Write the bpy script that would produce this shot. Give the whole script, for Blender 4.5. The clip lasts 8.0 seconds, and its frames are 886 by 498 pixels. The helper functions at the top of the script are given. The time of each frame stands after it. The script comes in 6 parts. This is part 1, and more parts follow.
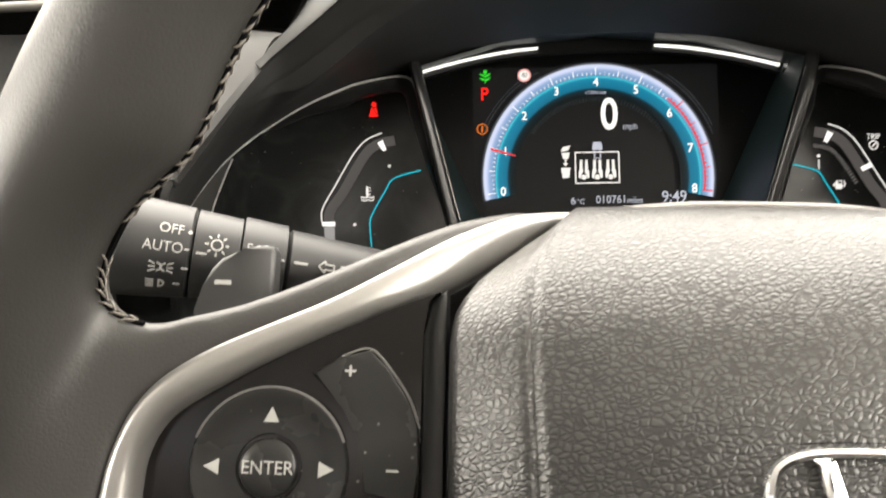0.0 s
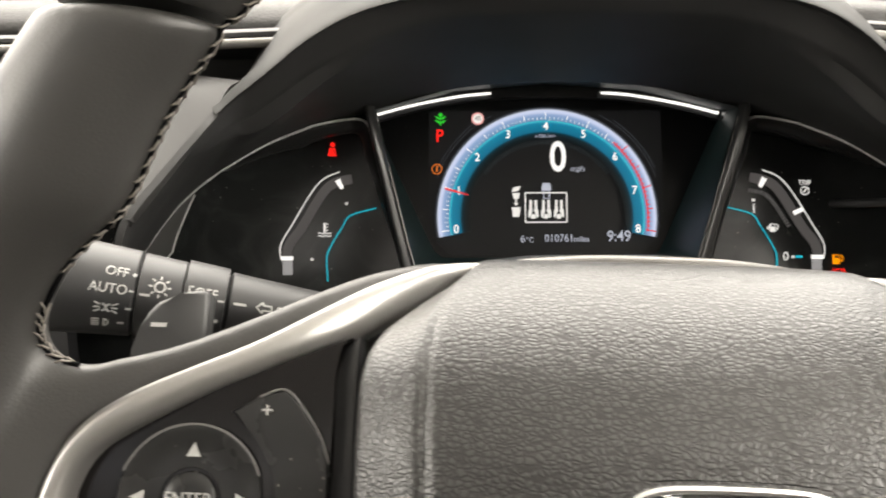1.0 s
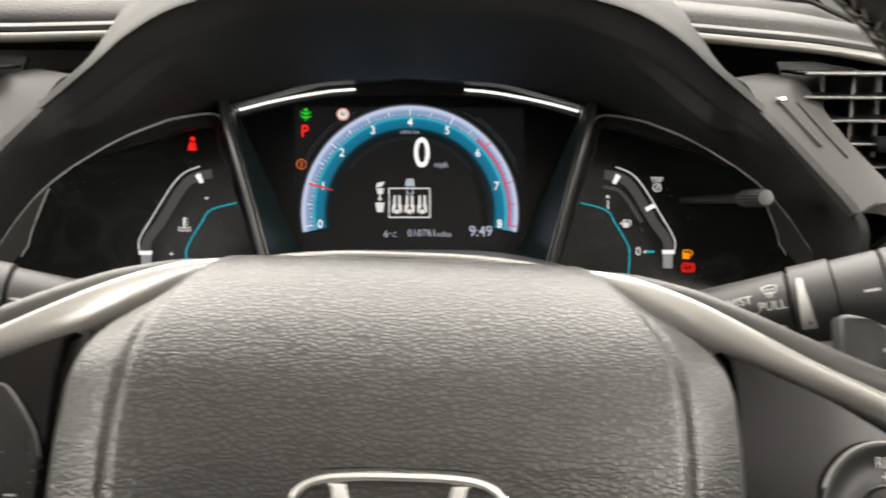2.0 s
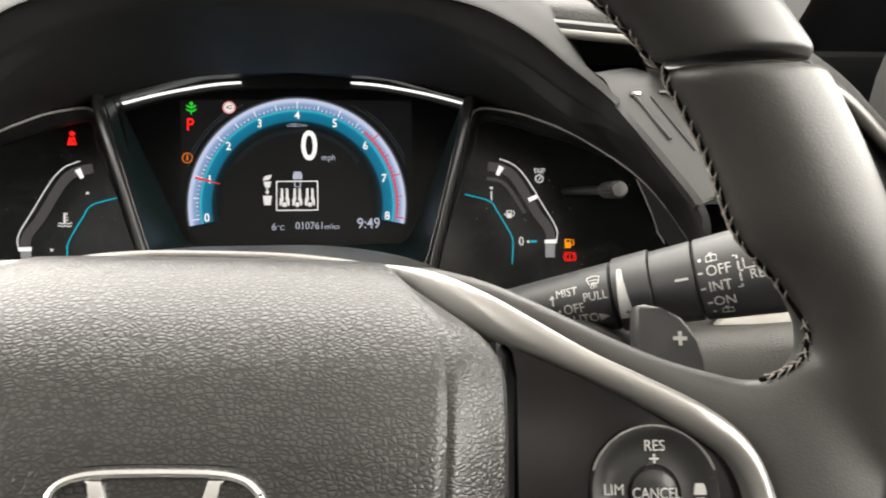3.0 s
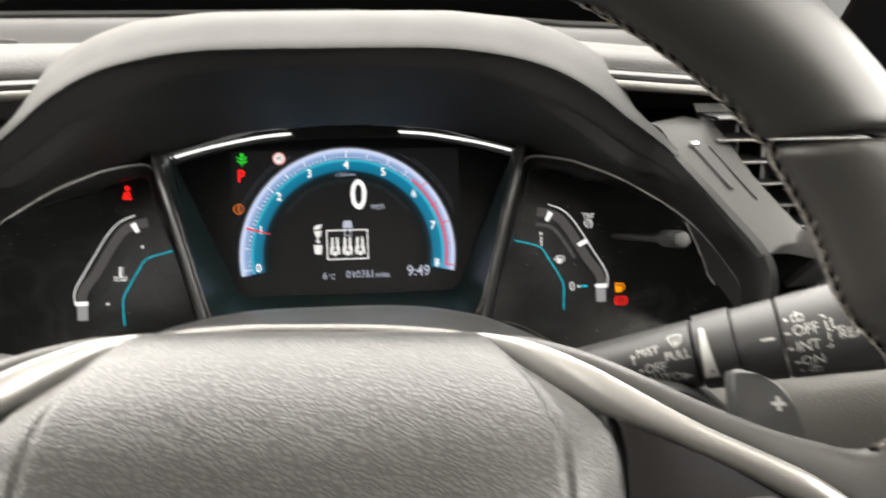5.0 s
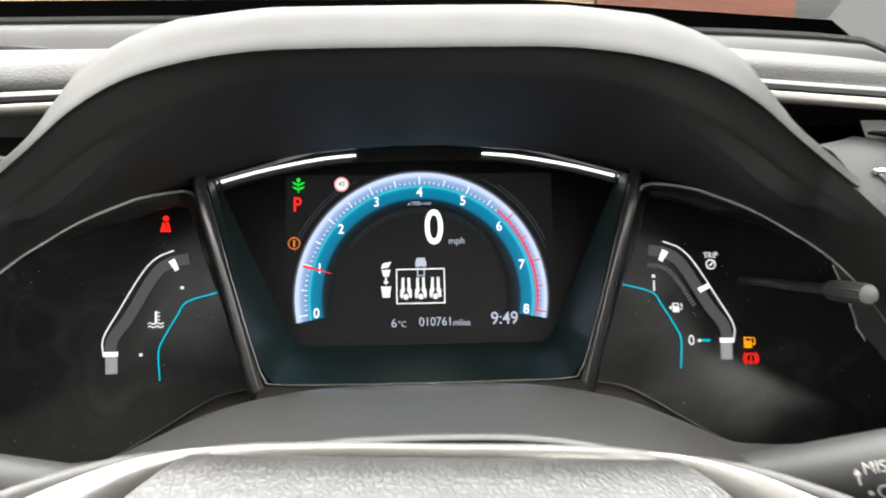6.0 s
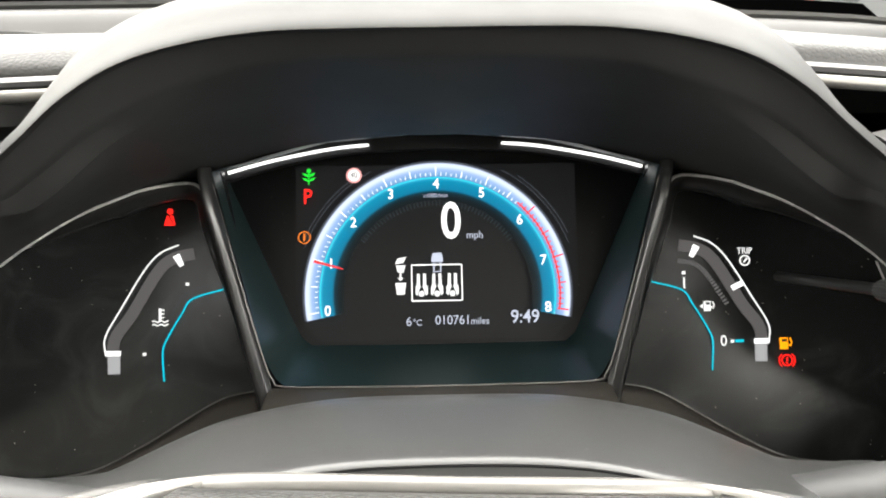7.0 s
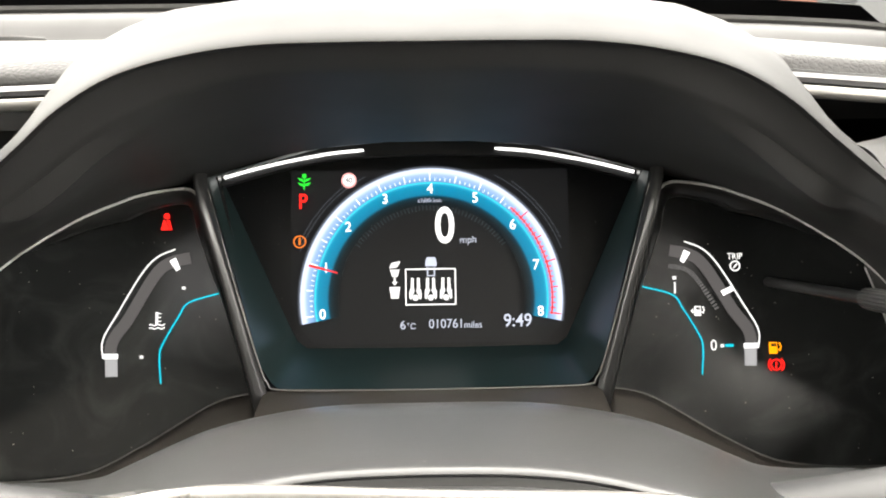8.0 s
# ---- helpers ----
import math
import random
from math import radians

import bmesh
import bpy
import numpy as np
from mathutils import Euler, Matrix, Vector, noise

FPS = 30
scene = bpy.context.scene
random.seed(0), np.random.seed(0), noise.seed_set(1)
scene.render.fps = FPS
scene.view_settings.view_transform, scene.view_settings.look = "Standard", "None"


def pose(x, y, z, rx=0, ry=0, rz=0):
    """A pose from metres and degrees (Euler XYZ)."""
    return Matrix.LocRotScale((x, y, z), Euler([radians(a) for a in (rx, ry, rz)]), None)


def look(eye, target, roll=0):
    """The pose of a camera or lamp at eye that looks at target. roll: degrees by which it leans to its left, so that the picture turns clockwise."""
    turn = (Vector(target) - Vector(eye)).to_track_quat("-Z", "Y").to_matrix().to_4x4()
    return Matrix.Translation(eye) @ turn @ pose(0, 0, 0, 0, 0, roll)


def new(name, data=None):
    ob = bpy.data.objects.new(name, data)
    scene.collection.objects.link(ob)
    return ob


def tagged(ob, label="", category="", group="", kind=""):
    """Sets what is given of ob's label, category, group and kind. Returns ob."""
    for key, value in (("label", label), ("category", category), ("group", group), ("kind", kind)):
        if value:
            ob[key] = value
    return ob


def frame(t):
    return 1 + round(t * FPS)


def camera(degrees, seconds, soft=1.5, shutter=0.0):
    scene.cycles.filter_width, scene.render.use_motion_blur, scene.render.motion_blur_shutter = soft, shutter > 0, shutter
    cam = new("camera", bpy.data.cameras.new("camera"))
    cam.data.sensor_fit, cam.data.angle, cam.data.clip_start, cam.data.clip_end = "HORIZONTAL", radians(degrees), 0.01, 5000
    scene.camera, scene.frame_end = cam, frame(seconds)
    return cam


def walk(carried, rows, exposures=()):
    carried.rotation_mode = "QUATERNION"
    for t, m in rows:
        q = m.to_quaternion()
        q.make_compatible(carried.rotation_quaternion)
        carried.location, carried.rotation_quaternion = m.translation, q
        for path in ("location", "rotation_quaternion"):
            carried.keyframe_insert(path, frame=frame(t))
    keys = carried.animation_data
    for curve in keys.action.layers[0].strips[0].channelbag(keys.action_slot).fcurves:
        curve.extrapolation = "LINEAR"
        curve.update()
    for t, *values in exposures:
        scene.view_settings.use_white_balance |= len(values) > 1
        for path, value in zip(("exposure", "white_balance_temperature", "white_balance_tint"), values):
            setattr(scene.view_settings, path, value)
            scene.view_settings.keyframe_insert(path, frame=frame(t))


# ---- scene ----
# Car interior: steering wheel, instrument cluster, dashboard. x right, y ahead, z up; x = 0 is the wheel's mid plane.
cam = camera(61.0, 8.0, soft=1.9, shutter=0.5)
PATH = [
    (0.0, -0.073, 0.0015, 1.1031, 79.2, 1.26, 2.06),
    (0.5, -0.0664, -0.0075, 1.1116, 80.39, 0.8, 1.81),
    (1.0, -0.0548, -0.0142, 1.1126, 81.01, 0.33, 0.97),
    (1.5, -0.0265, -0.019, 1.1128, 80.9, -0.01, -0.21),
    (2.0, 0.005, -0.0194, 1.1136, 80.57, -0.21, -1.86),
    (2.2, 0.0190, -0.0217, 1.1140, 80.26, -0.19, -2.37),
    (3.3, 0.0535, -0.0287, 1.1183, 79.48, 0.14, -5.7),
    (3.5, 0.0555, -0.03, 1.1175, 79.46, 0.29, -6.0),
    (4.0, 0.0569, -0.0318, 1.1186, 79.8, 0.66, -6.3),
    (4.5, 0.0484, -0.0312, 1.1209, 80.52, 0.94, -5.91),
    (5.0, 0.0236, -0.0247, 1.1316, 81.42, 1.11, -4.51),
    (5.2, 0.0112, -0.0184, 1.1363, 81.83, 1.08, -3.94),
    (6.3, -0.0006, 0.0679, 1.1331, 83.02, 0.88, -1.35),
    (6.5, 0.0003, 0.0696, 1.1338, 82.67, 0.93, -1.13),
    (7.0, -0.0019, 0.0708, 1.1338, 82.14, 0.93, -0.87),
    (7.5, -0.0024, 0.0690, 1.1369, 81.74, 0.77, -1.00),
    (8.0, 0.0021, 0.0673, 1.1386, 81.83, 0.81, -0.73),
]
walk(cam, [(t, pose(x, y, z, rx, ry, rz)) for t, x, y, z, rx, ry, rz in PATH],
     exposures=[(0.0, 0.54, 6850, 10), (1.0, 0.34, 6750, 10), (2.0, 0.18, 6650, 10), (3.5, 0.24, 6600, 10), (4.5, 0.26, 6600, 10), (5.2, 0.50, 6500, 10), (6.3, 0.68, 6250, 8),
                (7.0, 0.95, 6400, 8), (8.0, 1.16, 6550, 9)])

# ---- world, sun ----
world = bpy.data.worlds.new("sky")
scene.world = world
world.use_nodes = True
wn = world.node_tree.nodes
sky = wn.new("ShaderNodeTexSky")
sky.sky_type = "NISHITA"
sky.sun_disc = False
sky.sun_elevation = radians(42)
sky.sun_rotation = radians(174)
sky.air_density = 1.0
sky.dust_density = 4.0
wn["Background"].inputs["Strength"].default_value = 0.15
world.node_tree.links.new(sky.outputs[0], wn["Background"].inputs["Color"])
sun_data = bpy.data.lights.new("sun", "SUN")
sun_data.energy = 3.0
sun_data.angle = radians(12)
sun_data.color = (1.0, 0.97, 0.93)
sun = new("sun", sun_data)
sun.matrix_basis = look((0.3, -2.7, 3.6), (0, 0.3, 1))


def window_light(name, centre, aim, w, h, watts):
    """Sky light that comes in through a window opening."""
    d = bpy.data.lights.new(name, "AREA")
    d.shape, d.size, d.size_y, d.energy = "RECTANGLE", w, h, watts
    d.color = (1.0, 0.955, 0.875)
    ob = new(name, d)
    ob.matrix_basis = look(centre, aim)
    return ob


window_light("windscreen_light", (-0.3, 0.455, 1.490), (-0.3, 0.2335, 1.042), 1.5, 0.62, 24.0)
window_light("side_window_light", (0.60, -0.10, 1.32), (0.0, -0.10, 1.40), 1.10, 0.42, 17.5)
window_light("side_window_light", (-1.26, -0.10, 1.34), (-0.2, -0.10, 1.42), 1.1, 0.42, 19.5)
window_light("rear_window_light", (-0.3, -1.5, 1.40), (-0.1, 0.1, 1.1), 1.1, 0.3, 1.0)


# ---- materials ----
def nodes_of(mat):
    mat.use_nodes = True
    nt = mat.node_tree
    return nt, nt.nodes, nt.nodes["Principled BSDF"]


def surface(name, colour, rough=0.5, metal=0.0, grain=0.0, grain_size=0.001, cells=0.0, cell_size=0.0015, vary=0.12,
            dust=0.0, haze_film=0.0, spec=0.5, coat=0.0, stretch=(1, 1, 1), groove=0.0):
    """A surface with colour and gloss that vary at two scales, fine grain and, where cells is set, leather-like relief."""
    mat = bpy.data.materials.new(name)
    nt, n, b = nodes_of(mat)
    link = nt.links.new
    tc = n.new("ShaderNodeTexCoord")
    big = n.new("ShaderNodeTexNoise")
    big.inputs["Scale"].default_value = 35
    big.inputs["Detail"].default_value = 6
    link(tc.outputs["Object"], big.inputs["Vector"])
    ramp = n.new("ShaderNodeMix")
    ramp.data_type = "RGBA"
    lo = [c * (1 - vary) for c in colour]
    hi = [min(1, c * (1 + vary)) for c in colour]
    ramp.inputs[6].default_value = (*lo, 1)
    ramp.inputs[7].default_value = (*hi, 1)
    link(big.outputs["Fac"], ramp.inputs["Factor"])
    colour_out = ramp.outputs[2]
    if dust:
        specks = n.new("ShaderNodeTexVoronoi")
        specks.inputs["Scale"].default_value = 260
        link(tc.outputs["Object"], specks.inputs["Vector"])
        cut = n.new("ShaderNodeMapRange")
        cut.inputs["From Min"].default_value = 0.10
        cut.inputs["From Max"].default_value = 0.03
        cut.inputs["To Max"].default_value = 1.0
        link(specks.outputs["Distance"], cut.inputs["Value"])
        few = n.new("ShaderNodeTexNoise")
        few.inputs["Scale"].default_value = 60
        link(tc.outputs["Object"], few.inputs["Vector"])
        gate = n.new("ShaderNodeMapRange")
        gate.inputs["From Min"].default_value = 0.52
        gate.inputs["From Max"].default_value = 0.60
        link(few.outputs["Fac"], gate.inputs["Value"])
        both = n.new("ShaderNodeMath")
        both.operation = "MULTIPLY"
        link(cut.outputs[0], both.inputs[0])
        link(gate.outputs[0], both.inputs[1])
        amount = n.new("ShaderNodeMath")
        amount.operation = "MULTIPLY"
        amount.inputs[1].default_value = dust
        link(both.outputs[0], amount.inputs[0])
        dusty = n.new("ShaderNodeMix")
        dusty.data_type = "RGBA"
        dusty.inputs[7].default_value = (0.45, 0.43, 0.40, 1)
        link(colour_out, dusty.inputs[6])
        link(amount.outputs[0], dusty.inputs["Factor"])
        colour_out = dusty.outputs[2]
    if haze_film:
        # pale streaks and patches: wiped smears, and reflected haze put into the colour
        smear = n.new("ShaderNodeTexNoise")
        smear.inputs["Scale"].default_value = 30
        smear.inputs["Detail"].default_value = 9
        smear.inputs["Distortion"].default_value = 1.2
        link(tc.outputs["Object"], smear.inputs["Vector"])
        patch = n.new("ShaderNodeMapRange")
        patch.interpolation_type = "SMOOTHSTEP"
        patch.inputs["From Min"].default_value = 0.44
        patch.inputs["From Max"].default_value = 0.82
        patch.inputs["To Max"].default_value = haze_film
        link(smear.outputs["Fac"], patch.inputs["Value"])
        hazy = n.new("ShaderNodeMix")
        hazy.data_type = "RGBA"
        hazy.inputs[7].default_value = (0.36, 0.37, 0.36, 1)
        link(colour_out, hazy.inputs[6])
        link(patch.outputs[0], hazy.inputs["Factor"])
        colour_out = hazy.outputs[2]
    link(colour_out, b.inputs["Base Color"])
    b.inputs["Metallic"].default_value = metal
    b.inputs["Specular IOR Level"].default_value = spec
    b.inputs["Coat Weight"].default_value = coat
    b.inputs["Coat Roughness"].default_value = 0.06
    gloss = n.new("ShaderNodeMapRange")
    gloss.inputs["To Min"].default_value = max(0.02, rough * 0.86)
    gloss.inputs["To Max"].default_value = min(1, rough * 1.14)
    link(big.outputs["Fac"], gloss.inputs["Value"])
    link(gloss.outputs[0], b.inputs["Roughness"])
    height = None
    mp = n.new("ShaderNodeMapping")
    mp.inputs["Scale"].default_value = stretch
    link(tc.outputs["Object"], mp.inputs["Vector"])
    if cells:
        wob = n.new("ShaderNodeTexNoise")
        wob.inputs["Scale"].default_value = 0.35 / cell_size
        link(mp.outputs[0], wob.inputs["Vector"])
        mixv = n.new("ShaderNodeMix")
        mixv.data_type = "VECTOR"
        mixv.inputs["Factor"].default_value = 0.0011
        link(mp.outputs[0], mixv.inputs[4])
        link(wob.outputs["Color"], mixv.inputs[5])
        vor = n.new("ShaderNodeTexVoronoi")
        vor.feature = "DISTANCE_TO_EDGE"
        vor.inputs["Scale"].default_value = 1 / cell_size
        link(mixv.outputs[1], vor.inputs["Vector"])
        dome = n.new("ShaderNodeMapRange")
        dome.interpolation_type = "SMOOTHSTEP"
        dome.inputs["From Max"].default_value = 0.30
        link(vor.outputs["Distance"], dome.inputs["Value"])
        mound = n.new("ShaderNodeTexVoronoi")
        mound.feature = "SMOOTH_F1"
        mound.inputs["Scale"].default_value = 1 / cell_size
        mound.inputs["Smoothness"].default_value = 0.4
        link(mixv.outputs[1], mound.inputs["Vector"])
        swell = n.new("ShaderNodeMath")
        swell.operation = "MULTIPLY_ADD"
        swell.inputs[1].default_value = -0.25
        link(mound.outputs["Distance"], swell.inputs[0])
        link(dome.outputs[0], swell.inputs[2])
        soft = n.new("ShaderNodeTexNoise")
        soft.inputs["Scale"].default_value = 0.55 / cell_size
        soft.inputs["Detail"].default_value = 2
        link(mp.outputs[0], soft.inputs["Vector"])
        pebble = n.new("ShaderNodeMath")
        pebble.operation = "MULTIPLY_ADD"
        pebble.inputs[1].default_value = 0.25
        link(soft.outputs["Fac"], pebble.inputs[0])
        link(swell.outputs[0], pebble.inputs[2])
        bump = n.new("ShaderNodeBump")
        bump.inputs["Strength"].default_value = cells
        bump.inputs["Distance"].default_value = cell_size * 0.16
        link(pebble.outputs[0], bump.inputs["Height"])
        height = bump
        if groove:
            # gloss drops in the grooves, standing in for the shade inside them
            sheen = n.new("ShaderNodeMapRange")
            sheen.inputs["To Min"].default_value = groove
            sheen.inputs["To Max"].default_value = spec
            link(dome.outputs[0], sheen.inputs["Value"])
            link(sheen.outputs[0], b.inputs["Specular IOR Level"])
    if grain:
        fine = n.new("ShaderNodeTexNoise")
        fine.inputs["Scale"].default_value = 1 / grain_size
        fine.inputs["Detail"].default_value = 3
        link(mp.outputs[0], fine.inputs["Vector"])
        bump = n.new("ShaderNodeBump")
        bump.inputs["Strength"].default_value = grain
        bump.inputs["Distance"].default_value = grain_size * 0.3
        link(fine.outputs["Fac"], bump.inputs["Height"])
        if height:
            link(height.outputs[0], bump.inputs["Normal"])
        height = bump
    if height:
        link(height.outputs[0], b.inputs["Normal"])
    return mat


def glow(name, colour, strength=1.0):
    """A lit display element."""
    mat = bpy.data.materials.new(name)
    nt, n, b = nodes_of(mat)
    b.inputs["Base Color"].default_value = (0.01, 0.01, 0.01, 1)
    b.inputs["Roughness"].default_value = 0.4
    b.inputs["Specular IOR Level"].default_value = 0.1
    b.inputs["Emission Color"].default_value = (*colour, 1)
    b.inputs["Emission Strength"].default_value = strength
    return mat


PAD_LEATHER = surface("grained_airbag_cover", (0.0138, 0.0133, 0.0128), 0.35, cells=0.46, cell_size=0.00120, groove=0.48, grain=0.05, grain_size=0.0006, stretch=(0.72, 1.0, 0.85), spec=0.76)
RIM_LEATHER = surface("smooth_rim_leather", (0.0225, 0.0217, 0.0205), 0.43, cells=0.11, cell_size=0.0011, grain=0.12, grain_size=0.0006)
TOP_LEATHER = surface("smooth_upper_rim_leather", (0.0135, 0.0130, 0.0122), 0.41, cells=0.03, cell_size=0.0008, grain=0.10, grain_size=0.0006)
SATIN = surface("satin_silver_paint", (0.285, 0.277, 0.267), 0.31, metal=0.72, grain=0.05, grain_size=0.0005, dust=0.15, vary=0.05)
SATIN_DARK = surface("dull_silver_paint", (0.15, 0.147, 0.143), 0.45, metal=0.25, grain=0.05, grain_size=0.0005, vary=0.06)
CHROME = surface("chrome", (0.80, 0.80, 0.80), 0.08, metal=1.0, vary=0.03)
PIANO = surface("gloss_black_panel", (0.0045, 0.0038, 0.0038), 0.16, dust=0.6, spec=0.32, coat=0.0)
BUTTON = surface("satin_black_button", (0.0135, 0.0135, 0.0137), 0.27, spec=0.30, grain=0.06, grain_size=0.0005, dust=0.4)
STALK = surface("matt_black_stalk_plastic", (0.017, 0.017, 0.0175), 0.45, grain=0.25, grain_size=0.0004)
GREY_PLASTIC = surface("dark_grey_plastic", (0.0185, 0.0186, 0.0188), 0.31, spec=0.55, grain=0.20, grain_size=0.0006, dust=0.2)
HOOD_SOFT = surface("soft_touch_grey_hood", (0.0175, 0.0175, 0.0173), 0.62, spec=0.13, grain=0.15, grain_size=0.0007, vary=0.06)
HOOD_IN = surface("matt_black_hood_lining", (0.031, 0.031, 0.0312), 0.52, spec=0.25, grain=0.30, grain_size=0.0006)
DASH_TOP = surface("smooth_dash_top", (0.021, 0.0206, 0.0203), 0.60, spec=0.22, grain=0.15, grain_size=0.0008, vary=0.06)
DASH_SOFT = surface("soft_dash_pad", (0.020, 0.0196, 0.0192), 0.60, spec=0.22, cells=0.35, cell_size=0.0022, grain=0.10, grain_size=0.0008, vary=0.06)
BLACK = surface("black_plastic", (0.012, 0.012, 0.013), 0.42, grain=0.15, grain_size=0.0006)
GAUGE_FACE = surface("smoked_gauge_face", (0.0115, 0.0123, 0.0123), 0.20, dust=0.9, vary=0.3, spec=0.36, haze_film=0.058)
SCREEN_FACE = surface("black_display_glass", (0.004, 0.0042, 0.0045), 0.30, dust=0.2, spec=0.18)
WALL_SMOKE = surface("dark_cluster_wall", (0.010, 0.019, 0.0195), 0.33, spec=0.42, grain=0.1, grain_size=0.0006)
PIPE = surface("bright_edge_line", (0.62, 0.62, 0.61), 0.28, metal=0.3)
THREAD = surface("grey_thread", (0.125, 0.112, 0.098), 0.6, grain=0.4, grain_size=0.0004, vary=0.25)
PRINT = surface("white_print", (0.33, 0.33, 0.318), 0.5)
LINING = surface("pale_headlining", (0.78, 0.77, 0.74), 0.9, grain=0.3, grain_size=0.002)
DOOR_GREY = surface("grey_door_trim", (0.034, 0.0335, 0.032), 0.6, spec=0.3, grain=0.3, grain_size=0.001)
IVORY = surface("pale_trim_inset", (0.55, 0.54, 0.50), 0.4, grain=0.1)
FABRIC = surface("dark_fabric", (0.0028, 0.0028, 0.0030), 0.95, spec=0.03, grain=0.4, grain_size=0.002)
CABIN = surface("grey_cabin_fabric", (0.11, 0.107, 0.102), 0.9, spec=0.2, grain=0.4, grain_size=0.002)
ASPHALT = surface("asphalt", (0.05, 0.05, 0.052), 0.85, grain=0.5, grain_size=0.01)
PLASTER = surface("tan_plaster", (0.50, 0.36, 0.22), 0.85, grain=0.3, grain_size=0.02)
BRICK = surface("red_brick", (0.30, 0.13, 0.09), 0.85, grain=0.3, grain_size=0.02)
CONCRETE = surface("grey_concrete", (0.15, 0.155, 0.15), 0.85, grain=0.3, grain_size=0.02)

GREY_WING = surface("silver_grey_wing", (0.022, 0.0216, 0.0212), 0.50, metal=0.05, spec=0.28, grain=0.08, grain_size=0.0006, vary=0.05)
BEZEL = surface("dark_satin_bezel", (0.045, 0.045, 0.0443), 0.30)
PADDLE = surface("charcoal_paddle", (0.018, 0.018, 0.0182), 0.40, grain=0.15, grain_size=0.0005)
STRIP = surface("satin_dash_strip", (0.12, 0.116, 0.108), 0.34, metal=0.5, vary=0.05)
BAND = surface("dull_dash_band", (0.030, 0.0295, 0.0305), 0.45, metal=0.2, vary=0.05)
LEDGE = surface("grey_grained_ledge", (0.085, 0.083, 0.079), 0.52, cells=0.35, cell_size=0.0013, grain=0.1, stretch=(0.5, 1.0, 1.0))
INK = surface("dark_ink", (0.06, 0.03, 0.03), 0.6)
GLOSS_PILLAR = surface("satin_black_divider", (0.014, 0.014, 0.014), 0.33, dust=0.2, spec=0.45)
KNOB_GREY = surface("grey_knob_end", (0.030, 0.030, 0.030), 0.33)
PIPE_DIM = surface("dim_edge_line", (0.16, 0.155, 0.15), 0.35, metal=0.5, vary=0.5)
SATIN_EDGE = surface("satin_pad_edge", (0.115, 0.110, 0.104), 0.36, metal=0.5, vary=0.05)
SILL = surface("brown_black_sill", (0.050, 0.045, 0.040), 0.40, grain=0.15, grain_size=0.0006, dust=0.4)

WHITE_LIT = glow("white_lit", (1.0, 0.98, 0.95), 0.9)
DIM_LIT = glow("dim_white_lit", (0.72, 0.76, 0.9), 0.55)
GREY_LIT = glow("grey_lit", (0.55, 0.54, 0.54), 0.45)
BAND_LIT = glow("faint_lit_band", (0.40, 0.37, 0.36), 0.15)
CYAN_LIT = glow("cyan_lit", (0.0, 0.60, 0.76), 0.66)
RED_LIT = glow("red_lit", (1.0, 0.015, 0.01), 1.0)
NEEDLE_LIT = glow("needle_lit", (0.85, 0.03, 0.03), 0.8)
AMBER_LIT = glow("amber_lit", (1.0, 0.30, 0.0), 1.0)
GREEN_LIT = glow("green_lit", (0.02, 0.62, 0.03), 0.9)
BAR_LIT = glow("bar_lit", (1.0, 0.99, 0.96), 1.15)
FAINT_SCALE = glow("faint_scale", (0.42, 0.40, 0.39), 0.22)
FAINT_BAR = glow("faint_bar", (0.2, 0.28, 0.32), 0.09)
WHITE_SOFT = glow("soft_white_lit", (0.95, 0.93, 0.90), 0.75)
AMBER_DIM = glow("dim_amber_lit", (0.9, 0.22, 0.02), 0.75)
PINK_LIT = glow("pink_lit", (0.85, 0.36, 0.34), 0.8)
HALO_LIT = glow("faint_halo", (0.45, 0.50, 0.60), 0.07)
SCREEN_LIT = glow("screen_black_level", (0.5, 0.5, 0.55), 0.007)


def ring_glow():
    """The lit band of the rev counter: pale rim, then cyan, then teal that fades to black."""
    mat = bpy.data.materials.new("rev_band_lit")
    nt, n, b = nodes_of(mat)
    link = nt.links.new
    tc = n.new("ShaderNodeTexCoord")
    length = n.new("ShaderNodeVectorMath")
    length.operation = "LENGTH"
    link(tc.outputs["Object"], length.inputs[0])
    rng = n.new("ShaderNodeMapRange")
    rng.inputs["From Min"].default_value = 0.046
    rng.inputs["From Max"].default_value = 0.068
    link(length.outputs["Value"], rng.inputs["Value"])
    ramp = n.new("ShaderNodeValToRGB")
    link(rng.outputs[0], ramp.inputs["Fac"])
    stops = [(0.0, (0, 0, 0)), (0.16, (0.0, 0.006, 0.009)), (0.25, (0.0, 0.020, 0.032)), (0.31, (0.0, 0.14, 0.25)), (0.50, (0.0, 0.18, 0.31)), (0.555, (0.02, 0.28, 0.42)),
             (0.575, (0.15, 0.75, 0.85)), (0.60, (0.10, 0.24, 0.42)), (0.76, (0.26, 0.37, 0.60)), (0.85, (0.56, 0.63, 0.84)), (0.90, (0.56, 0.62, 0.80)), (0.935, (0.07, 0.08, 0.10)), (1.0, (0, 0, 0))]
    el = ramp.color_ramp.elements
    el[0].position, el[0].color = stops[0][0], (*stops[0][1], 1)
    el[1].position, el[1].color = stops[-1][0], (*stops[-1][1], 1)
    for p, c in stops[1:-1]:
        e = el.new(p)
        e.color = (*c, 1)
    b.inputs["Base Color"].default_value = (0.01, 0.01, 0.01, 1)
    b.inputs["Specular IOR Level"].default_value = 0.1
    link(ramp.outputs[0], b.inputs["Emission Color"])
    b.inputs["Emission Strength"].default_value = 0.85
    return mat


RING_LIT = ring_glow()


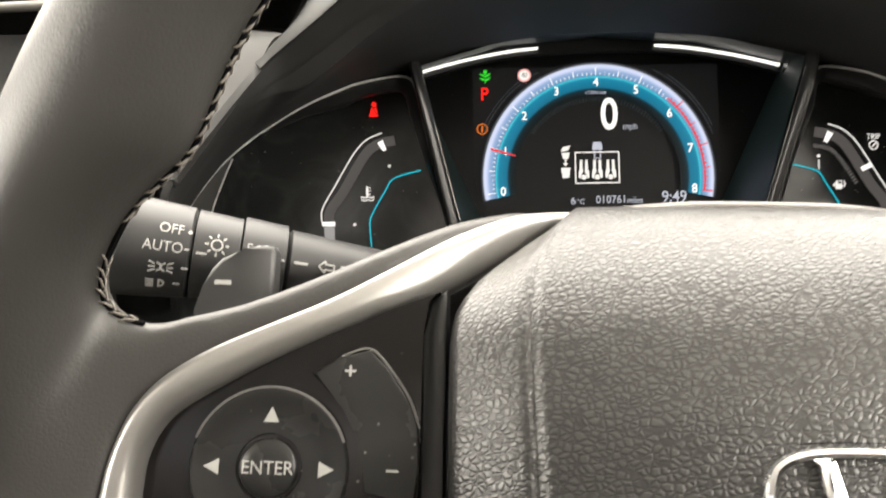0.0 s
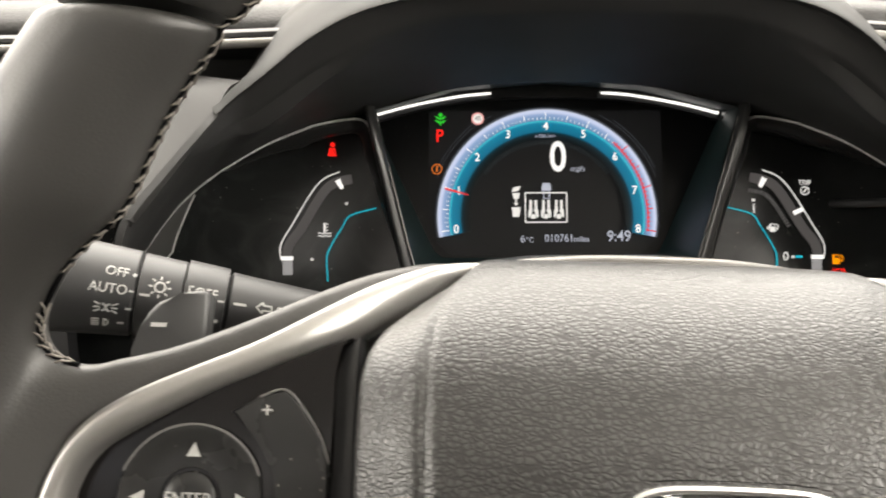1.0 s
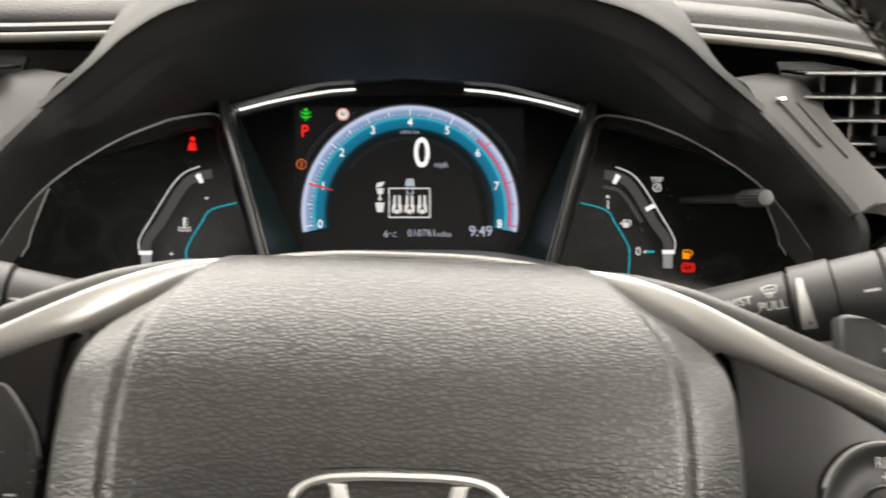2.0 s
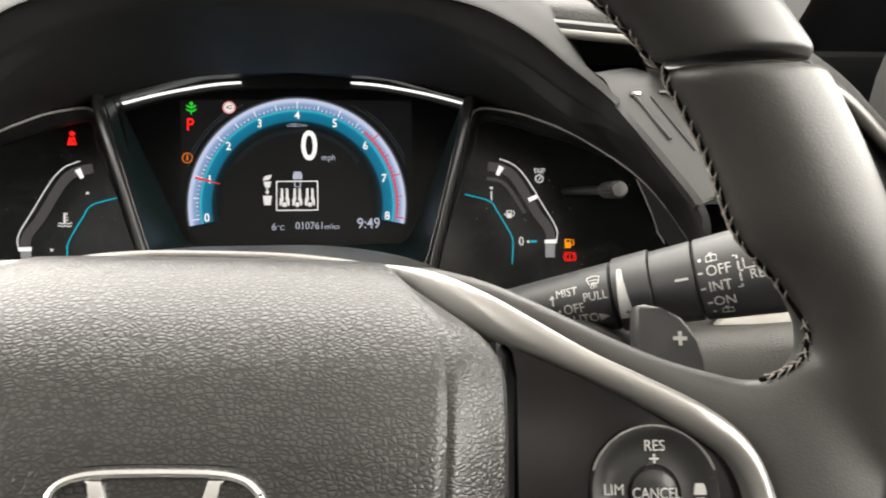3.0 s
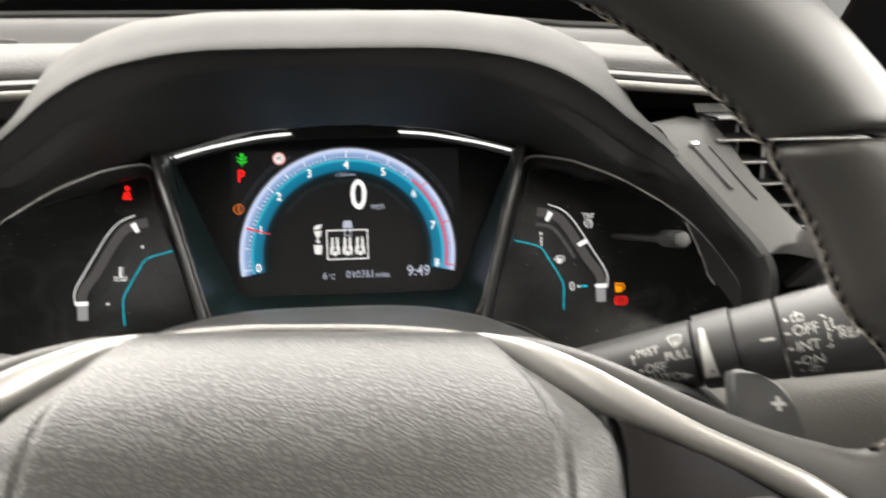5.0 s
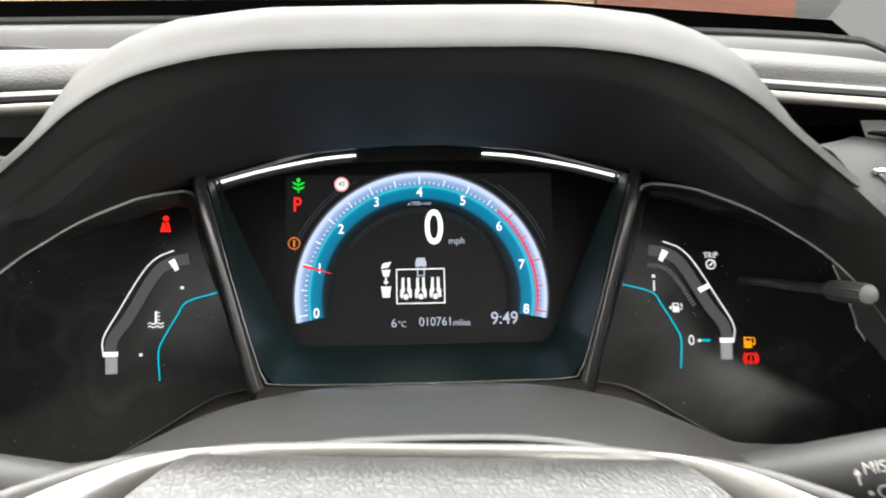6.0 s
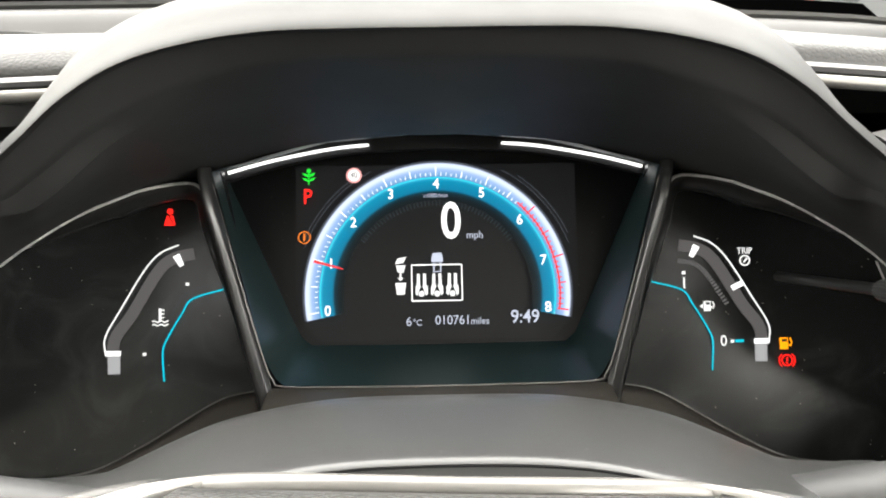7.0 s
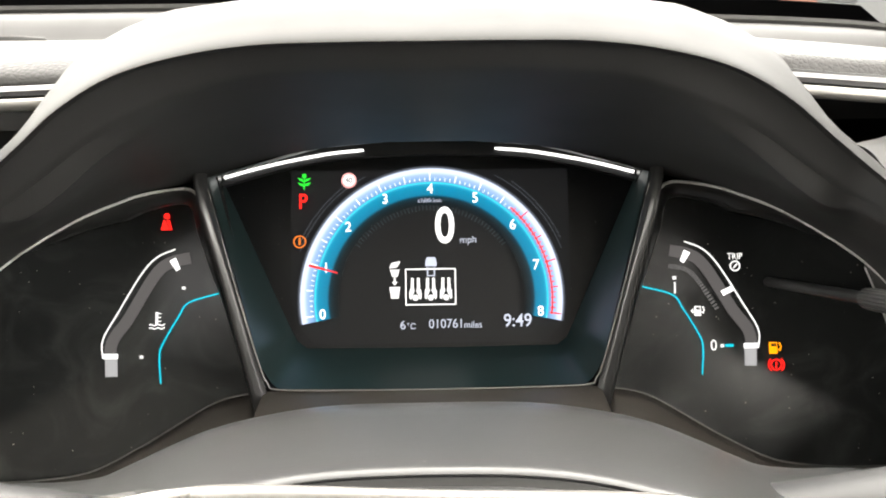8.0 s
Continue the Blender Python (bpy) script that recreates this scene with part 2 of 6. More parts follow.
# ---- mesh helpers ----
def part(name, bm, mat, parent=None, label="", smooth=True, angle=40):
    """Links a bmesh (or a mesh) as one object under its parent."""
    if isinstance(bm, bmesh.types.BMesh):
        bmesh.ops.recalc_face_normals(bm, faces=bm.faces)
        me = bpy.data.meshes.new(name)
        bm.to_mesh(me)
        bm.free()
    else:
        me = bm
    if smooth:
        for p in me.polygons:
            p.use_smooth = True
        me.set_sharp_from_angle(angle=radians(angle))
    if not me.materials:
        me.materials.append(mat)
    ob = new(name, me)
    ob.parent = parent
    if label:
        tagged(ob, label)
    return ob


def thing(name, m, label, category, group="", kind=""):
    ob = new(name)
    ob.empty_display_size = 0.02
    ob.matrix_basis = m
    return tagged(ob, label, category, group, kind)


def tilted(centre, tilt, roll=0.0):
    """A frame whose x is right, y up along a face that leans back by tilt degrees, z towards the driver."""
    a, r = radians(tilt), radians(roll)
    u, v, n = Vector((1, 0, 0)), Vector((0, math.sin(a), math.cos(a))), Vector((0, -math.cos(a), math.sin(a)))
    ur, vr = u * math.cos(r) + v * math.sin(r), -u * math.sin(r) + v * math.cos(r)
    m = Matrix((ur, vr, n)).transposed().to_4x4()
    m.translation = centre
    return m


def smooth_line(pts, steps=6):
    """A Catmull-Rom curve through the points."""
    p = [np.array(q, float) for q in pts]
    p = [2 * p[0] - p[1]] + p + [2 * p[-1] - p[-2]]
    out = []
    for i in range(1, len(p) - 2):
        for k in range(steps):
            t = k / steps
            out.append(0.5 * (2 * p[i] + (p[i + 1] - p[i - 1]) * t + (2 * p[i - 1] - 5 * p[i] + 4 * p[i + 1] - p[i + 2]) * t * t
                              + (3 * p[i] - p[i - 1] - 3 * p[i + 1] + p[i + 2]) * t ** 3))
    out.append(p[-2])
    return out


def ease(x, xs, ys):
    """Smooth monotone interpolation through (xs, ys); xs ascend."""
    xs, ys = np.asarray(xs, float), np.asarray(ys, float)
    if x <= xs[0] or x >= xs[-1]:
        return float(ys[0] if x <= xs[0] else ys[-1])
    d = np.diff(ys) / np.diff(xs)
    i = int(np.searchsorted(xs, x, side="right")) - 1

    def slope(k):
        if k == 0 or k == len(xs) - 1:
            return d[0] if k == 0 else d[-1]
        return 0.0 if d[k - 1] * d[k] <= 0 else 2 * d[k - 1] * d[k] / (d[k - 1] + d[k])

    h = xs[i + 1] - xs[i]
    t = (x - xs[i]) / h
    return float((1 + 2 * t) * (1 - t) ** 2 * ys[i] + t * (1 - t) ** 2 * h * slope(i) + t * t * (3 - 2 * t) * ys[i + 1] + t * t * (t - 1) * h * slope(i + 1))


def mirror_line(half):
    """Points of the right half, from the middle outwards -> the whole line from left to right."""
    return [(-p[0], *p[1:]) for p in reversed(half[1:])] + [tuple(p) for p in half]


def loft(rows, close=False, thick=0.0, seen=(0, 0, 1.12)):
    """A sheet through rows of points; thick gives it depth on the side turned away from the place seen."""
    bm = bmesh.new()
    grid = [[bm.verts.new(tuple(p)) for p in row] for row in rows]
    n = len(rows[0])
    for a, b in zip(grid, grid[1:]):
        for i in range(n if close else n - 1):
            j = (i + 1) % n
            bm.faces.new((a[i], a[j], b[j], b[i]))
    if thick:
        bm.normal_update()
        side = sum((f.normal.dot(Vector(seen) - f.calc_center_median()) > 0) - 0.5 for f in bm.faces)
        shift = -abs(thick) if side > 0 else abs(thick)
        back = [[bm.verts.new(v.co + v.normal * shift) for v in row] for row in grid]
        for a, b in zip(back, back[1:]):
            for i in range(n if close else n - 1):
                j = (i + 1) % n
                bm.faces.new((b[i], b[j], a[j], a[i]))
        loops = [(grid[0], back[0]), (grid[-1], back[-1])]
        if not close:
            loops += [([r[0] for r in grid], [r[0] for r in back]), ([r[-1] for r in grid], [r[-1] for r in back])]
        for a, b in loops:
            for i in range(len(a) - 1 if not (close and len(a) == n) else n):
                j = (i + 1) % len(a)
                bm.faces.new((a[i], a[j], b[j], b[i]))
    return bm


def slab(outline, z0, z1, bevel=0.0, seg=3, warp=None, both=False):
    """An outline in x, y raised from z0 to z1 with rounded front edges; warp(x, y) is added to z."""
    bm = bmesh.new()
    bottom = [bm.verts.new((p[0], p[1], z0)) for p in outline]
    top = [bm.verts.new((p[0], p[1], z1)) for p in outline]
    n = len(outline)
    f_top = bm.faces.new(top)
    bm.faces.new(list(reversed(bottom)))
    for i in range(n):
        j = (i + 1) % n
        bm.faces.new((bottom[i], bottom[j], top[j], top[i]))
    if bevel:
        edges = [e for e in f_top.edges]
        if both:
            edges += [e for e in bm.edges if all(v in bottom for v in e.verts)]
        bmesh.ops.bevel(bm, geom=edges, offset=bevel, segments=seg, profile=0.5, affect="EDGES", clamp_overlap=True)
    if warp:
        bmesh.ops.triangulate(bm, faces=[f for f in bm.faces if len(f.verts) > 4])
        for v in bm.verts:
            v.co.z += warp(v.co.x, v.co.y)
    return bm


def tube(path, radius, sides=8, closed=False, squash=1.0, up=(0, 0, 1)):
    """A round bar along a path; radius may be a list."""
    bm = bmesh.new()
    p = [Vector(tuple(q)) for q in path]
    rings = []
    for i, c in enumerate(p):
        d = (p[(i + 1) % len(p)] if (closed or i < len(p) - 1) else c) - (p[i - 1] if (closed or i) else c)
        d.normalize()
        s = d.cross(Vector(up))
        if s.length < 1e-5:
            s = d.cross(Vector((0, 1, 0.2)))
        s.normalize()
        w = s.cross(d).normalized()
        r = radius[i] if isinstance(radius, (list, tuple)) else radius
        rings.append([bm.verts.new(c + s * (r * math.cos(a)) + w * (r * squash * math.sin(a))) for a in [2 * math.pi * k / sides for k in range(sides)]])
    m = len(rings)
    for i in range(m if closed else m - 1):
        a, b = rings[i], rings[(i + 1) % m]
        for k in range(sides):
            bm.faces.new((a[k], a[(k + 1) % sides], b[(k + 1) % sides], b[k]))
    if not closed:
        bm.faces.new(rings[0])
        bm.faces.new(list(reversed(rings[-1])))
    return bm


def lathe(profile, sides=48):
    """A turned body about z: profile of (radius, z)."""
    bm = bmesh.new()
    rings = []
    for r, z in profile:
        rings.append([bm.verts.new((r * math.cos(2 * math.pi * k / sides), r * math.sin(2 * math.pi * k / sides), z)) for k in range(sides)])
    for a, b in zip(rings, rings[1:]):
        for k in range(sides):
            bm.faces.new((a[k], a[(k + 1) % sides], b[(k + 1) % sides], b[k]))
    bm.faces.new(list(reversed(rings[0])))
    bm.faces.new(rings[-1])
    return bm


def box(x0, x1, y0, y1, z0, z1, bevel=0.0, seg=2):
    bm = bmesh.new()
    bmesh.ops.create_cube(bm, size=1)
    for v in bm.verts:
        v.co = ((x0 + x1) / 2 + v.co.x * (x1 - x0), (y0 + y1) / 2 + v.co.y * (y1 - y0), (z0 + z1) / 2 + v.co.z * (z1 - z0))
    if bevel:
        bmesh.ops.bevel(bm, geom=bm.edges[:], offset=bevel, segments=seg, profile=0.5, affect="EDGES")
    return bm


def circle(cx, cy, r, n=32, a0=0.0, a1=2 * math.pi):
    full = abs(a1 - a0 - 2 * math.pi) < 1e-6
    m = n if full else n - 1
    return [(cx + r * math.cos(a0 + (a1 - a0) * k / m), cy + r * math.sin(a0 + (a1 - a0) * k / m)) for k in range(n)]


def arc_band(r0, r1, a0, a1, n=96, z=0.0, depth=0.0002):
    bm = bmesh.new()
    grid = []
    for k in range(n + 1):
        a = a0 + (a1 - a0) * k / n
        grid.append([bm.verts.new((r * math.cos(a), r * math.sin(a), h)) for r, h in ((r0, z), (r1, z), (r1, z - depth), (r0, z - depth))])
    for a, b in zip(grid, grid[1:]):
        for i in range(4):
            j = (i + 1) % 4
            bm.faces.new((a[i], a[j], b[j], b[i]))
    bm.faces.new(grid[0])
    bm.faces.new(list(reversed(grid[-1])))
    return bm


def ribbon(path, width, z=0.0, depth=0.0002):
    """A flat band along a line in x, y; width may be a list."""
    p = [np.array(q[:2], float) for q in path]
    left, right = [], []
    for i, c in enumerate(p):
        d = p[min(i + 1, len(p) - 1)] - p[max(i - 1, 0)]
        d = d / np.linalg.norm(d)
        nrm = np.array((-d[1], d[0]))
        w = width[i] if isinstance(width, (list, tuple)) else width
        left.append(c + nrm * w / 2)
        right.append(c - nrm * w / 2)
    bm = bmesh.new()
    rows = [[bm.verts.new((*q, z)) for q in left], [bm.verts.new((*q, z)) for q in right],
            [bm.verts.new((*q, z - depth)) for q in right], [bm.verts.new((*q, z - depth)) for q in left]]
    for i in range(len(p) - 1):
        for a, b in zip(rows, rows[1:] + rows[:1]):
            bm.faces.new((a[i], a[i + 1], b[i + 1], b[i]))
    bm.faces.new([r[0] for r in rows])
    bm.faces.new([r[-1] for r in reversed(rows)])
    return bm


def join(*bms):
    out = bms[0]
    for b in bms[1:]:
        me = bpy.data.meshes.new("join")
        b.to_mesh(me)
        b.free()
        out.from_mesh(me)
        bpy.data.meshes.remove(me)
    return out


def shifted(bm, dx=0.0, dy=0.0, dz=0.0, m=None):
    bm.transform(m if m else Matrix.Translation((dx, dy, dz)))
    return bm


def lettering(text, height, at=(0, 0), z=0.0, align="CENTER", squeeze=1.0, bold=0.0, slant=0.0):
    """Words as a thin mesh in x, y; height is that of a capital."""
    cu = bpy.data.curves.new("words", "FONT")
    cu.body, cu.align_x, cu.align_y, cu.size = text, align, "CENTER", height / 0.70
    cu.extrude, cu.offset, cu.resolution_u = 0.00004, bold, 4
    cu.shear = slant
    tmp = new("words", cu)
    dg = bpy.context.evaluated_depsgraph_get()
    me = bpy.data.meshes.new_from_object(tmp.evaluated_get(dg))
    bpy.data.objects.remove(tmp)
    bm = bmesh.new()
    bm.from_mesh(me)
    bpy.data.meshes.remove(me)
    for v in bm.verts:
        v.co = (v.co.x * squeeze + at[0], v.co.y + at[1], v.co.z + z)
    return bm


def flat(name, bm, mat, parent, label=""):
    return part(name, bm, mat, parent, label, smooth=False)


# ---- plan ----
WHEEL = tilted((0, 0.1625, 1.039), 22.0, -2.1)
RIM = tilted((0.0025, 0.1525, 1.018), 3.0, -2.1)
DISPLAY = tilted((0, 0.4444, 1.084), 14.3)
POD = tilted((0, 0.4240, 1.064), 12.0)


# ---- setting: ground, distance, cabin shell ----
def build_setting():
    bm = bmesh.new()
    bmesh.ops.create_grid(bm, x_segments=4, y_segments=4, size=400)
    shifted(bm, dz=0.1)
    tagged(part("ground", bm, ASPHALT, smooth=False), "grey asphalt car park ground", "ground", kind="structure")
    wall = thing("backdrop", pose(0, 9, 0.1), "far row of tan, red brick and grey walls", "building", kind="structure")
    part("wall", box(-14, 2.1, 0, 0.3, 0, 7), PLASTER, wall, smooth=False)
    part("wall", box(2.12, 4.5, -0.05, 0.3, 0, 6), BRICK, wall, "red brick wall", smooth=False)
    part("wall", box(4.52, 14, 0, 0.3, 0, 5), CONCRETE, wall, "grey concrete wall", smooth=False)
    # cabin: plain shell with the openings of windscreen, side windows and rear window
    tagged(part("floor", box(-1.35, 0.68, -1.7, 1.1, 0.22, 0.26), CABIN, smooth=False), "grey carpeted cabin floor", "floor", kind="structure")
    tagged(part("ceiling", loft([[(-1.3, 0.16, 1.62), (0.63, 0.16, 1.62)], [(-1.3, -0.6, 1.66), (0.63, -0.6, 1.66)], [(-1.3, -1.35, 1.6), (0.63, -1.35, 1.6)]], thick=0.03), LINING),
           "pale fabric headlining of the cabin", "ceiling", kind="structure")
    for name, x0, x1 in (("wall_right", 0.62, 0.66), ("wall_left", -1.34, -1.30)):
        side = thing(name, pose(0, 0, 0), "dark side wall of the cabin with window opening", "wall", kind="structure")
        part("panel", box(x0, x1, -1.7, 1.1, 0.26, 1.10), FABRIC, side, smooth=False)
        part("pillar", box(x0, x1, -0.75, -0.6, 1.10, 1.66), FABRIC, side, smooth=False)
        part("pillar", box(x0, x1, -1.7, -1.3, 1.10, 1.66), FABRIC, side, smooth=False)
        part("rail", box(x0, x1, -1.3, 0.2, 1.56, 1.66), LINING, side, smooth=False)
    back = thing("wall_rear", pose(0, 0, 0), "dark rear wall of the cabin below the window", "wall", kind="structure")
    part("panel", box(-1.34, 0.66, -1.74, -1.70, 0.26, 1.2), CABIN, back, smooth=False)
    part("seat_row", box(-1.25, 0.55, -0.75, -0.5, 0.26, 1.25, 0.06), CABIN, back, "grey fabric seat row")
    tagged(part("bulkhead", box(-1.34, 0.66, 1.0, 1.04, 0.26, 1.212), BLACK, smooth=False), "black bulkhead behind the dashboard", "wall", kind="structure")
    # windscreen
    ws = thing("windscreen", pose(0, 0, 0), "clear windscreen with black dotted edge band", "windscreen", kind="structure")
    glass = bpy.data.materials.new("windscreen_glass")
    nt, n, b = nodes_of(glass)
    b.inputs["Base Color"].default_value = (1, 1, 1, 1)
    b.inputs["Roughness"].default_value = 0.0
    b.inputs["Transmission Weight"].default_value = 1.0
    b.inputs["IOR"].default_value = 1.02
    slope = lambda s: (1.00 + (0.16 - 1.00) * s, 1.215 + (1.63 - 1.215) * s)
    pane = part("pane", loft([[(-1.25, *slope(s)), (0.6, *slope(s))] for s in (0.0, 0.5, 1.0)]), glass, ws)
    pane.visible_shadow = False
    xs = [-1.25, -0.6, -0.2, 0.0, 0.1, 0.2, 0.3, 0.45, 0.6]
    brim = lambda x: float(np.interp(x, [-0.2, 0.0, 0.1, 0.45, 0.52, 0.6], [0.195, 0.192, 0.192, 0.148, 0.05, 0.02]))
    part("edge_band", loft([[(x, slope(brim(x) * k)[0], slope(brim(x) * k)[1] - 0.004) for x in xs] for k in (0.0, 0.5, 1.0)], thick=0.001), FABRIC, ws, "black printed band")
    dots = bmesh.new()
    for row in range(34):
        r = 0.00098 - row * 0.000014
        for k in range(150):
            x = 0.10 + k * 0.0023 + (row % 2) * 0.00115
            y, z = slope(brim(x) + 0.002 + row * 0.0024)
            ring = [dots.verts.new((x + r * math.cos(a), y + r * 0.9 * math.sin(a), z - 0.003 - r * 0.45 * math.sin(a))) for a in [math.pi * 2 * q / 6 for q in range(6)]]
            dots.faces.new(ring)
    tagged(part("edge_dots", dots, BLACK, ws, "fine black dots", smooth=False), kind="stuff")
    for sx, name in ((0.65, "pillar_right"), (-1.22, "pillar_left")):
        tagged(part(name, tube([(sx, 0.95, 1.12), (sx, 0.72, 1.33), (sx, 0.40, 1.50), (sx, 0.10, 1.62)], 0.080, 16, squash=1.3), FABRIC),
               "dark windscreen pillar trim", "pillar", kind="structure")


build_setting()


# ---- dashboard ----
STRIP_R = smooth_line([(0.118, 0.352, 1.1570), (0.16, 0.351, 1.1535), (0.21, 0.352, 1.1490), (0.2672, 0.358, 1.1400), (0.2836, 0.36, 1.1320),
                       (0.3007, 0.36, 1.1205), (0.3186, 0.36, 1.1040), (0.3406, 0.36, 1.0835), (0.356, 0.36, 1.066)], 5)
STRIP_L = [(-0.118, 0.352, 1.1550), (-0.18, 0.352, 1.1530), (-0.26, 0.353, 1.1520), (-0.38, 0.355, 1.1505), (-0.6, 0.36, 1.149), (-0.95, 0.37, 1.145)]


def build_dashboard():
    dash = thing("dashboard", pose(0, 0.36, 1.0), "grey soft-touch dashboard with silver trim strips", "dashboard")
    inv = Matrix.Translation((0, -0.36, -1.0))

    def dpart(name, bm, mat, label=""):
        bm.transform(inv)
        return part(name, bm, mat, dash, label)

    # cross-section of the padded top, from its front edge to the windscreen
    prof = [(0.367, 1.1605), (0.366, 1.1635), (0.369, 1.1685), (0.384, 1.1765), (0.43, 1.1875), (0.512, 1.1955)]
    step = [(0.516, 1.1945), (0.520, 1.1985), (0.530, 1.2120), (0.543, 1.2190), (0.56, 1.2213), (0.75, 1.2213), (1.0, 1.212)]

    def drop(x, k):
        """The top falls towards the door; its foot (k = 1) follows the pad below."""
        crown = float(np.interp(x, [0.0, 0.12, 0.16, 0.22, 0.26, 0.29, 0.32, 0.345, 0.37], [0, -0.006, -0.0095, -0.012, -0.0145, -0.0175, -0.030, -0.050, -0.080]))
        foot = float(np.interp(x, [q[0] for q in STRIP_R], [q[2] for q in STRIP_R])) - STRIP_R[0][2] if x > 0.118 else 0.0
        return crown + (foot - crown) * k

    xs = [-0.98, -0.7, -0.4, -0.25, -0.15, 0, 0.119]
    right_top = xs + [0.14, 0.16, 0.18, 0.20, 0.215, 0.23, 0.245, 0.26, 0.275, 0.29, 0.305, 0.32, 0.335, 0.35, 0.365]
    dpart("lower_pad", loft([[(x, y, z) for x in xs] for y, z in smooth_line(prof, 3)], thick=0.006, seen=(0, 0.2, 1.9)), DASH_SOFT, "grained leather-look pad")
    dpart("upper_pad", loft([[(x, y, z + drop(x, max(0.0, 1 - i / 6))) for x in right_top] for i, (y, z) in enumerate(smooth_line(step, 3))], thick=0.006, seen=(0, 0.2, 1.9)), DASH_TOP, "smooth soft-touch upper pad")
    # towards the door the pad follows the strip round and down
    ends = []
    for dy, dn in smooth_line([(0.0135, 0.0082), (0.0145, 0.0110), (0.018, 0.0155), (0.033, 0.0210), (0.078, 0.0305), (0.160, 0.0385)], 3):
        row = []
        for i, q in enumerate(STRIP_R):
            a, c = STRIP_R[max(i - 1, 0)], STRIP_R[min(i + 1, len(STRIP_R) - 1)]
            d = np.array((c[0] - a[0], c[2] - a[2]))
            d /= np.linalg.norm(d)
            row.append((q[0] - d[1] * dn, q[1] + dy, q[2] + d[0] * dn))
        ends.append(row)
    dpart("pad_end", loft(ends, thick=0.004, seen=(0.2, 0.2, 1.9)), DASH_SOFT, "pad curving down to the door")
    # satin band and bright strip below the pad
    for side, line in (("right", STRIP_R), ("left", STRIP_L)):
        lift = lambda dy, dz: [(p[0], p[1] + dy, p[2] + dz) for p in line]
        dpart("trim_strip", tube(line, [ease(p[0], [0.21, 0.29], [0.0024, 0.0036]) for p in line], 12), STRIP, "bright satin silver strip")
        dpart("satin_band", loft([lift(0.004, 0.0028), lift(0.0015, 0.0034), lift(0.0010, 0.0052), lift(0.003, 0.0070), lift(0.009, 0.0078)], thick=0.002), BAND, "dull silver band")
        dpart("gap", loft([lift(0.0085, 0.0068), lift(0.014, 0.0072), lift(0.020, 0.012)], thick=0.002), BLACK, "black shadow gap")
    # lower dash body, behind vents and column
    for s in (1, -1):
        x1 = 0.40 if s > 0 else 0.98
        pts = [(0.36, 1.058), (0.352, 1.050), (0.352, 0.90), (0.40, 0.70), (0.5, 0.55)]
        dpart("lower_panel", loft([[(s * 0.252, y, z), (s * x1, y, z)] for y, z in pts], thick=0.01), BLACK, "black lower dash panel")
    # ledge with a pale inset near the driver's knee
    dpart("knee_ledge", loft([[(0.110, y, z - 0.004), (0.185, y, z - 0.002), (0.235, y, z), (0.30, y, z + 0.003), (0.37, y, z + 0.004)] for y, z in
                              smooth_line([(0.352, 1.004), (0.343, 1.004), (0.338, 0.999), (0.336, 0.991), (0.338, 0.975), (0.35, 0.94)], 3)], thick=0.004), LEDGE, "grey grained ledge")
    inset = [(0.228, 1.0045), (0.234, 1.0105), (0.245, 1.0130), (0.31, 1.0150), (0.31, 1.0045)]
    bm = slab(inset, 0.0, 0.004, 0.0012)
    shifted(bm, m=Matrix(((1, 0, 0, 0), (0, 0, -1, 0.350), (0, 1, 0, 0), (0, 0, 0, 1))))
    dpart("inset", bm, IVORY, "pale inset panel")
    bm = slab([(0.20, 0.9995), (0.20, 1.016), (0.33, 1.022), (0.33, 1.0)], 0.0, 0.003, 0.0008)
    shifted(bm, m=Matrix(((1, 0, 0, 0), (0, 0, -1, 0.355), (0, 1, 0, 0), (0, 0, 0, 1))))
    dpart("inset_surround", bm, LEDGE)
    # pale ledge on the pad, beyond the hood
    tray = [(-0.60, 0.486), (-0.245, 0.486), (-0.222, 0.490), (-0.211, 0.498), (-0.214, 0.506), (-0.235, 0.512), (-0.60, 0.514)]
    bm = slab(tray, 1.188, 1.1985, 0.0015, 3)
    dpart("tray_lip", bm, DASH_TOP, "smooth pale lip on the pad")


build_dashboard()


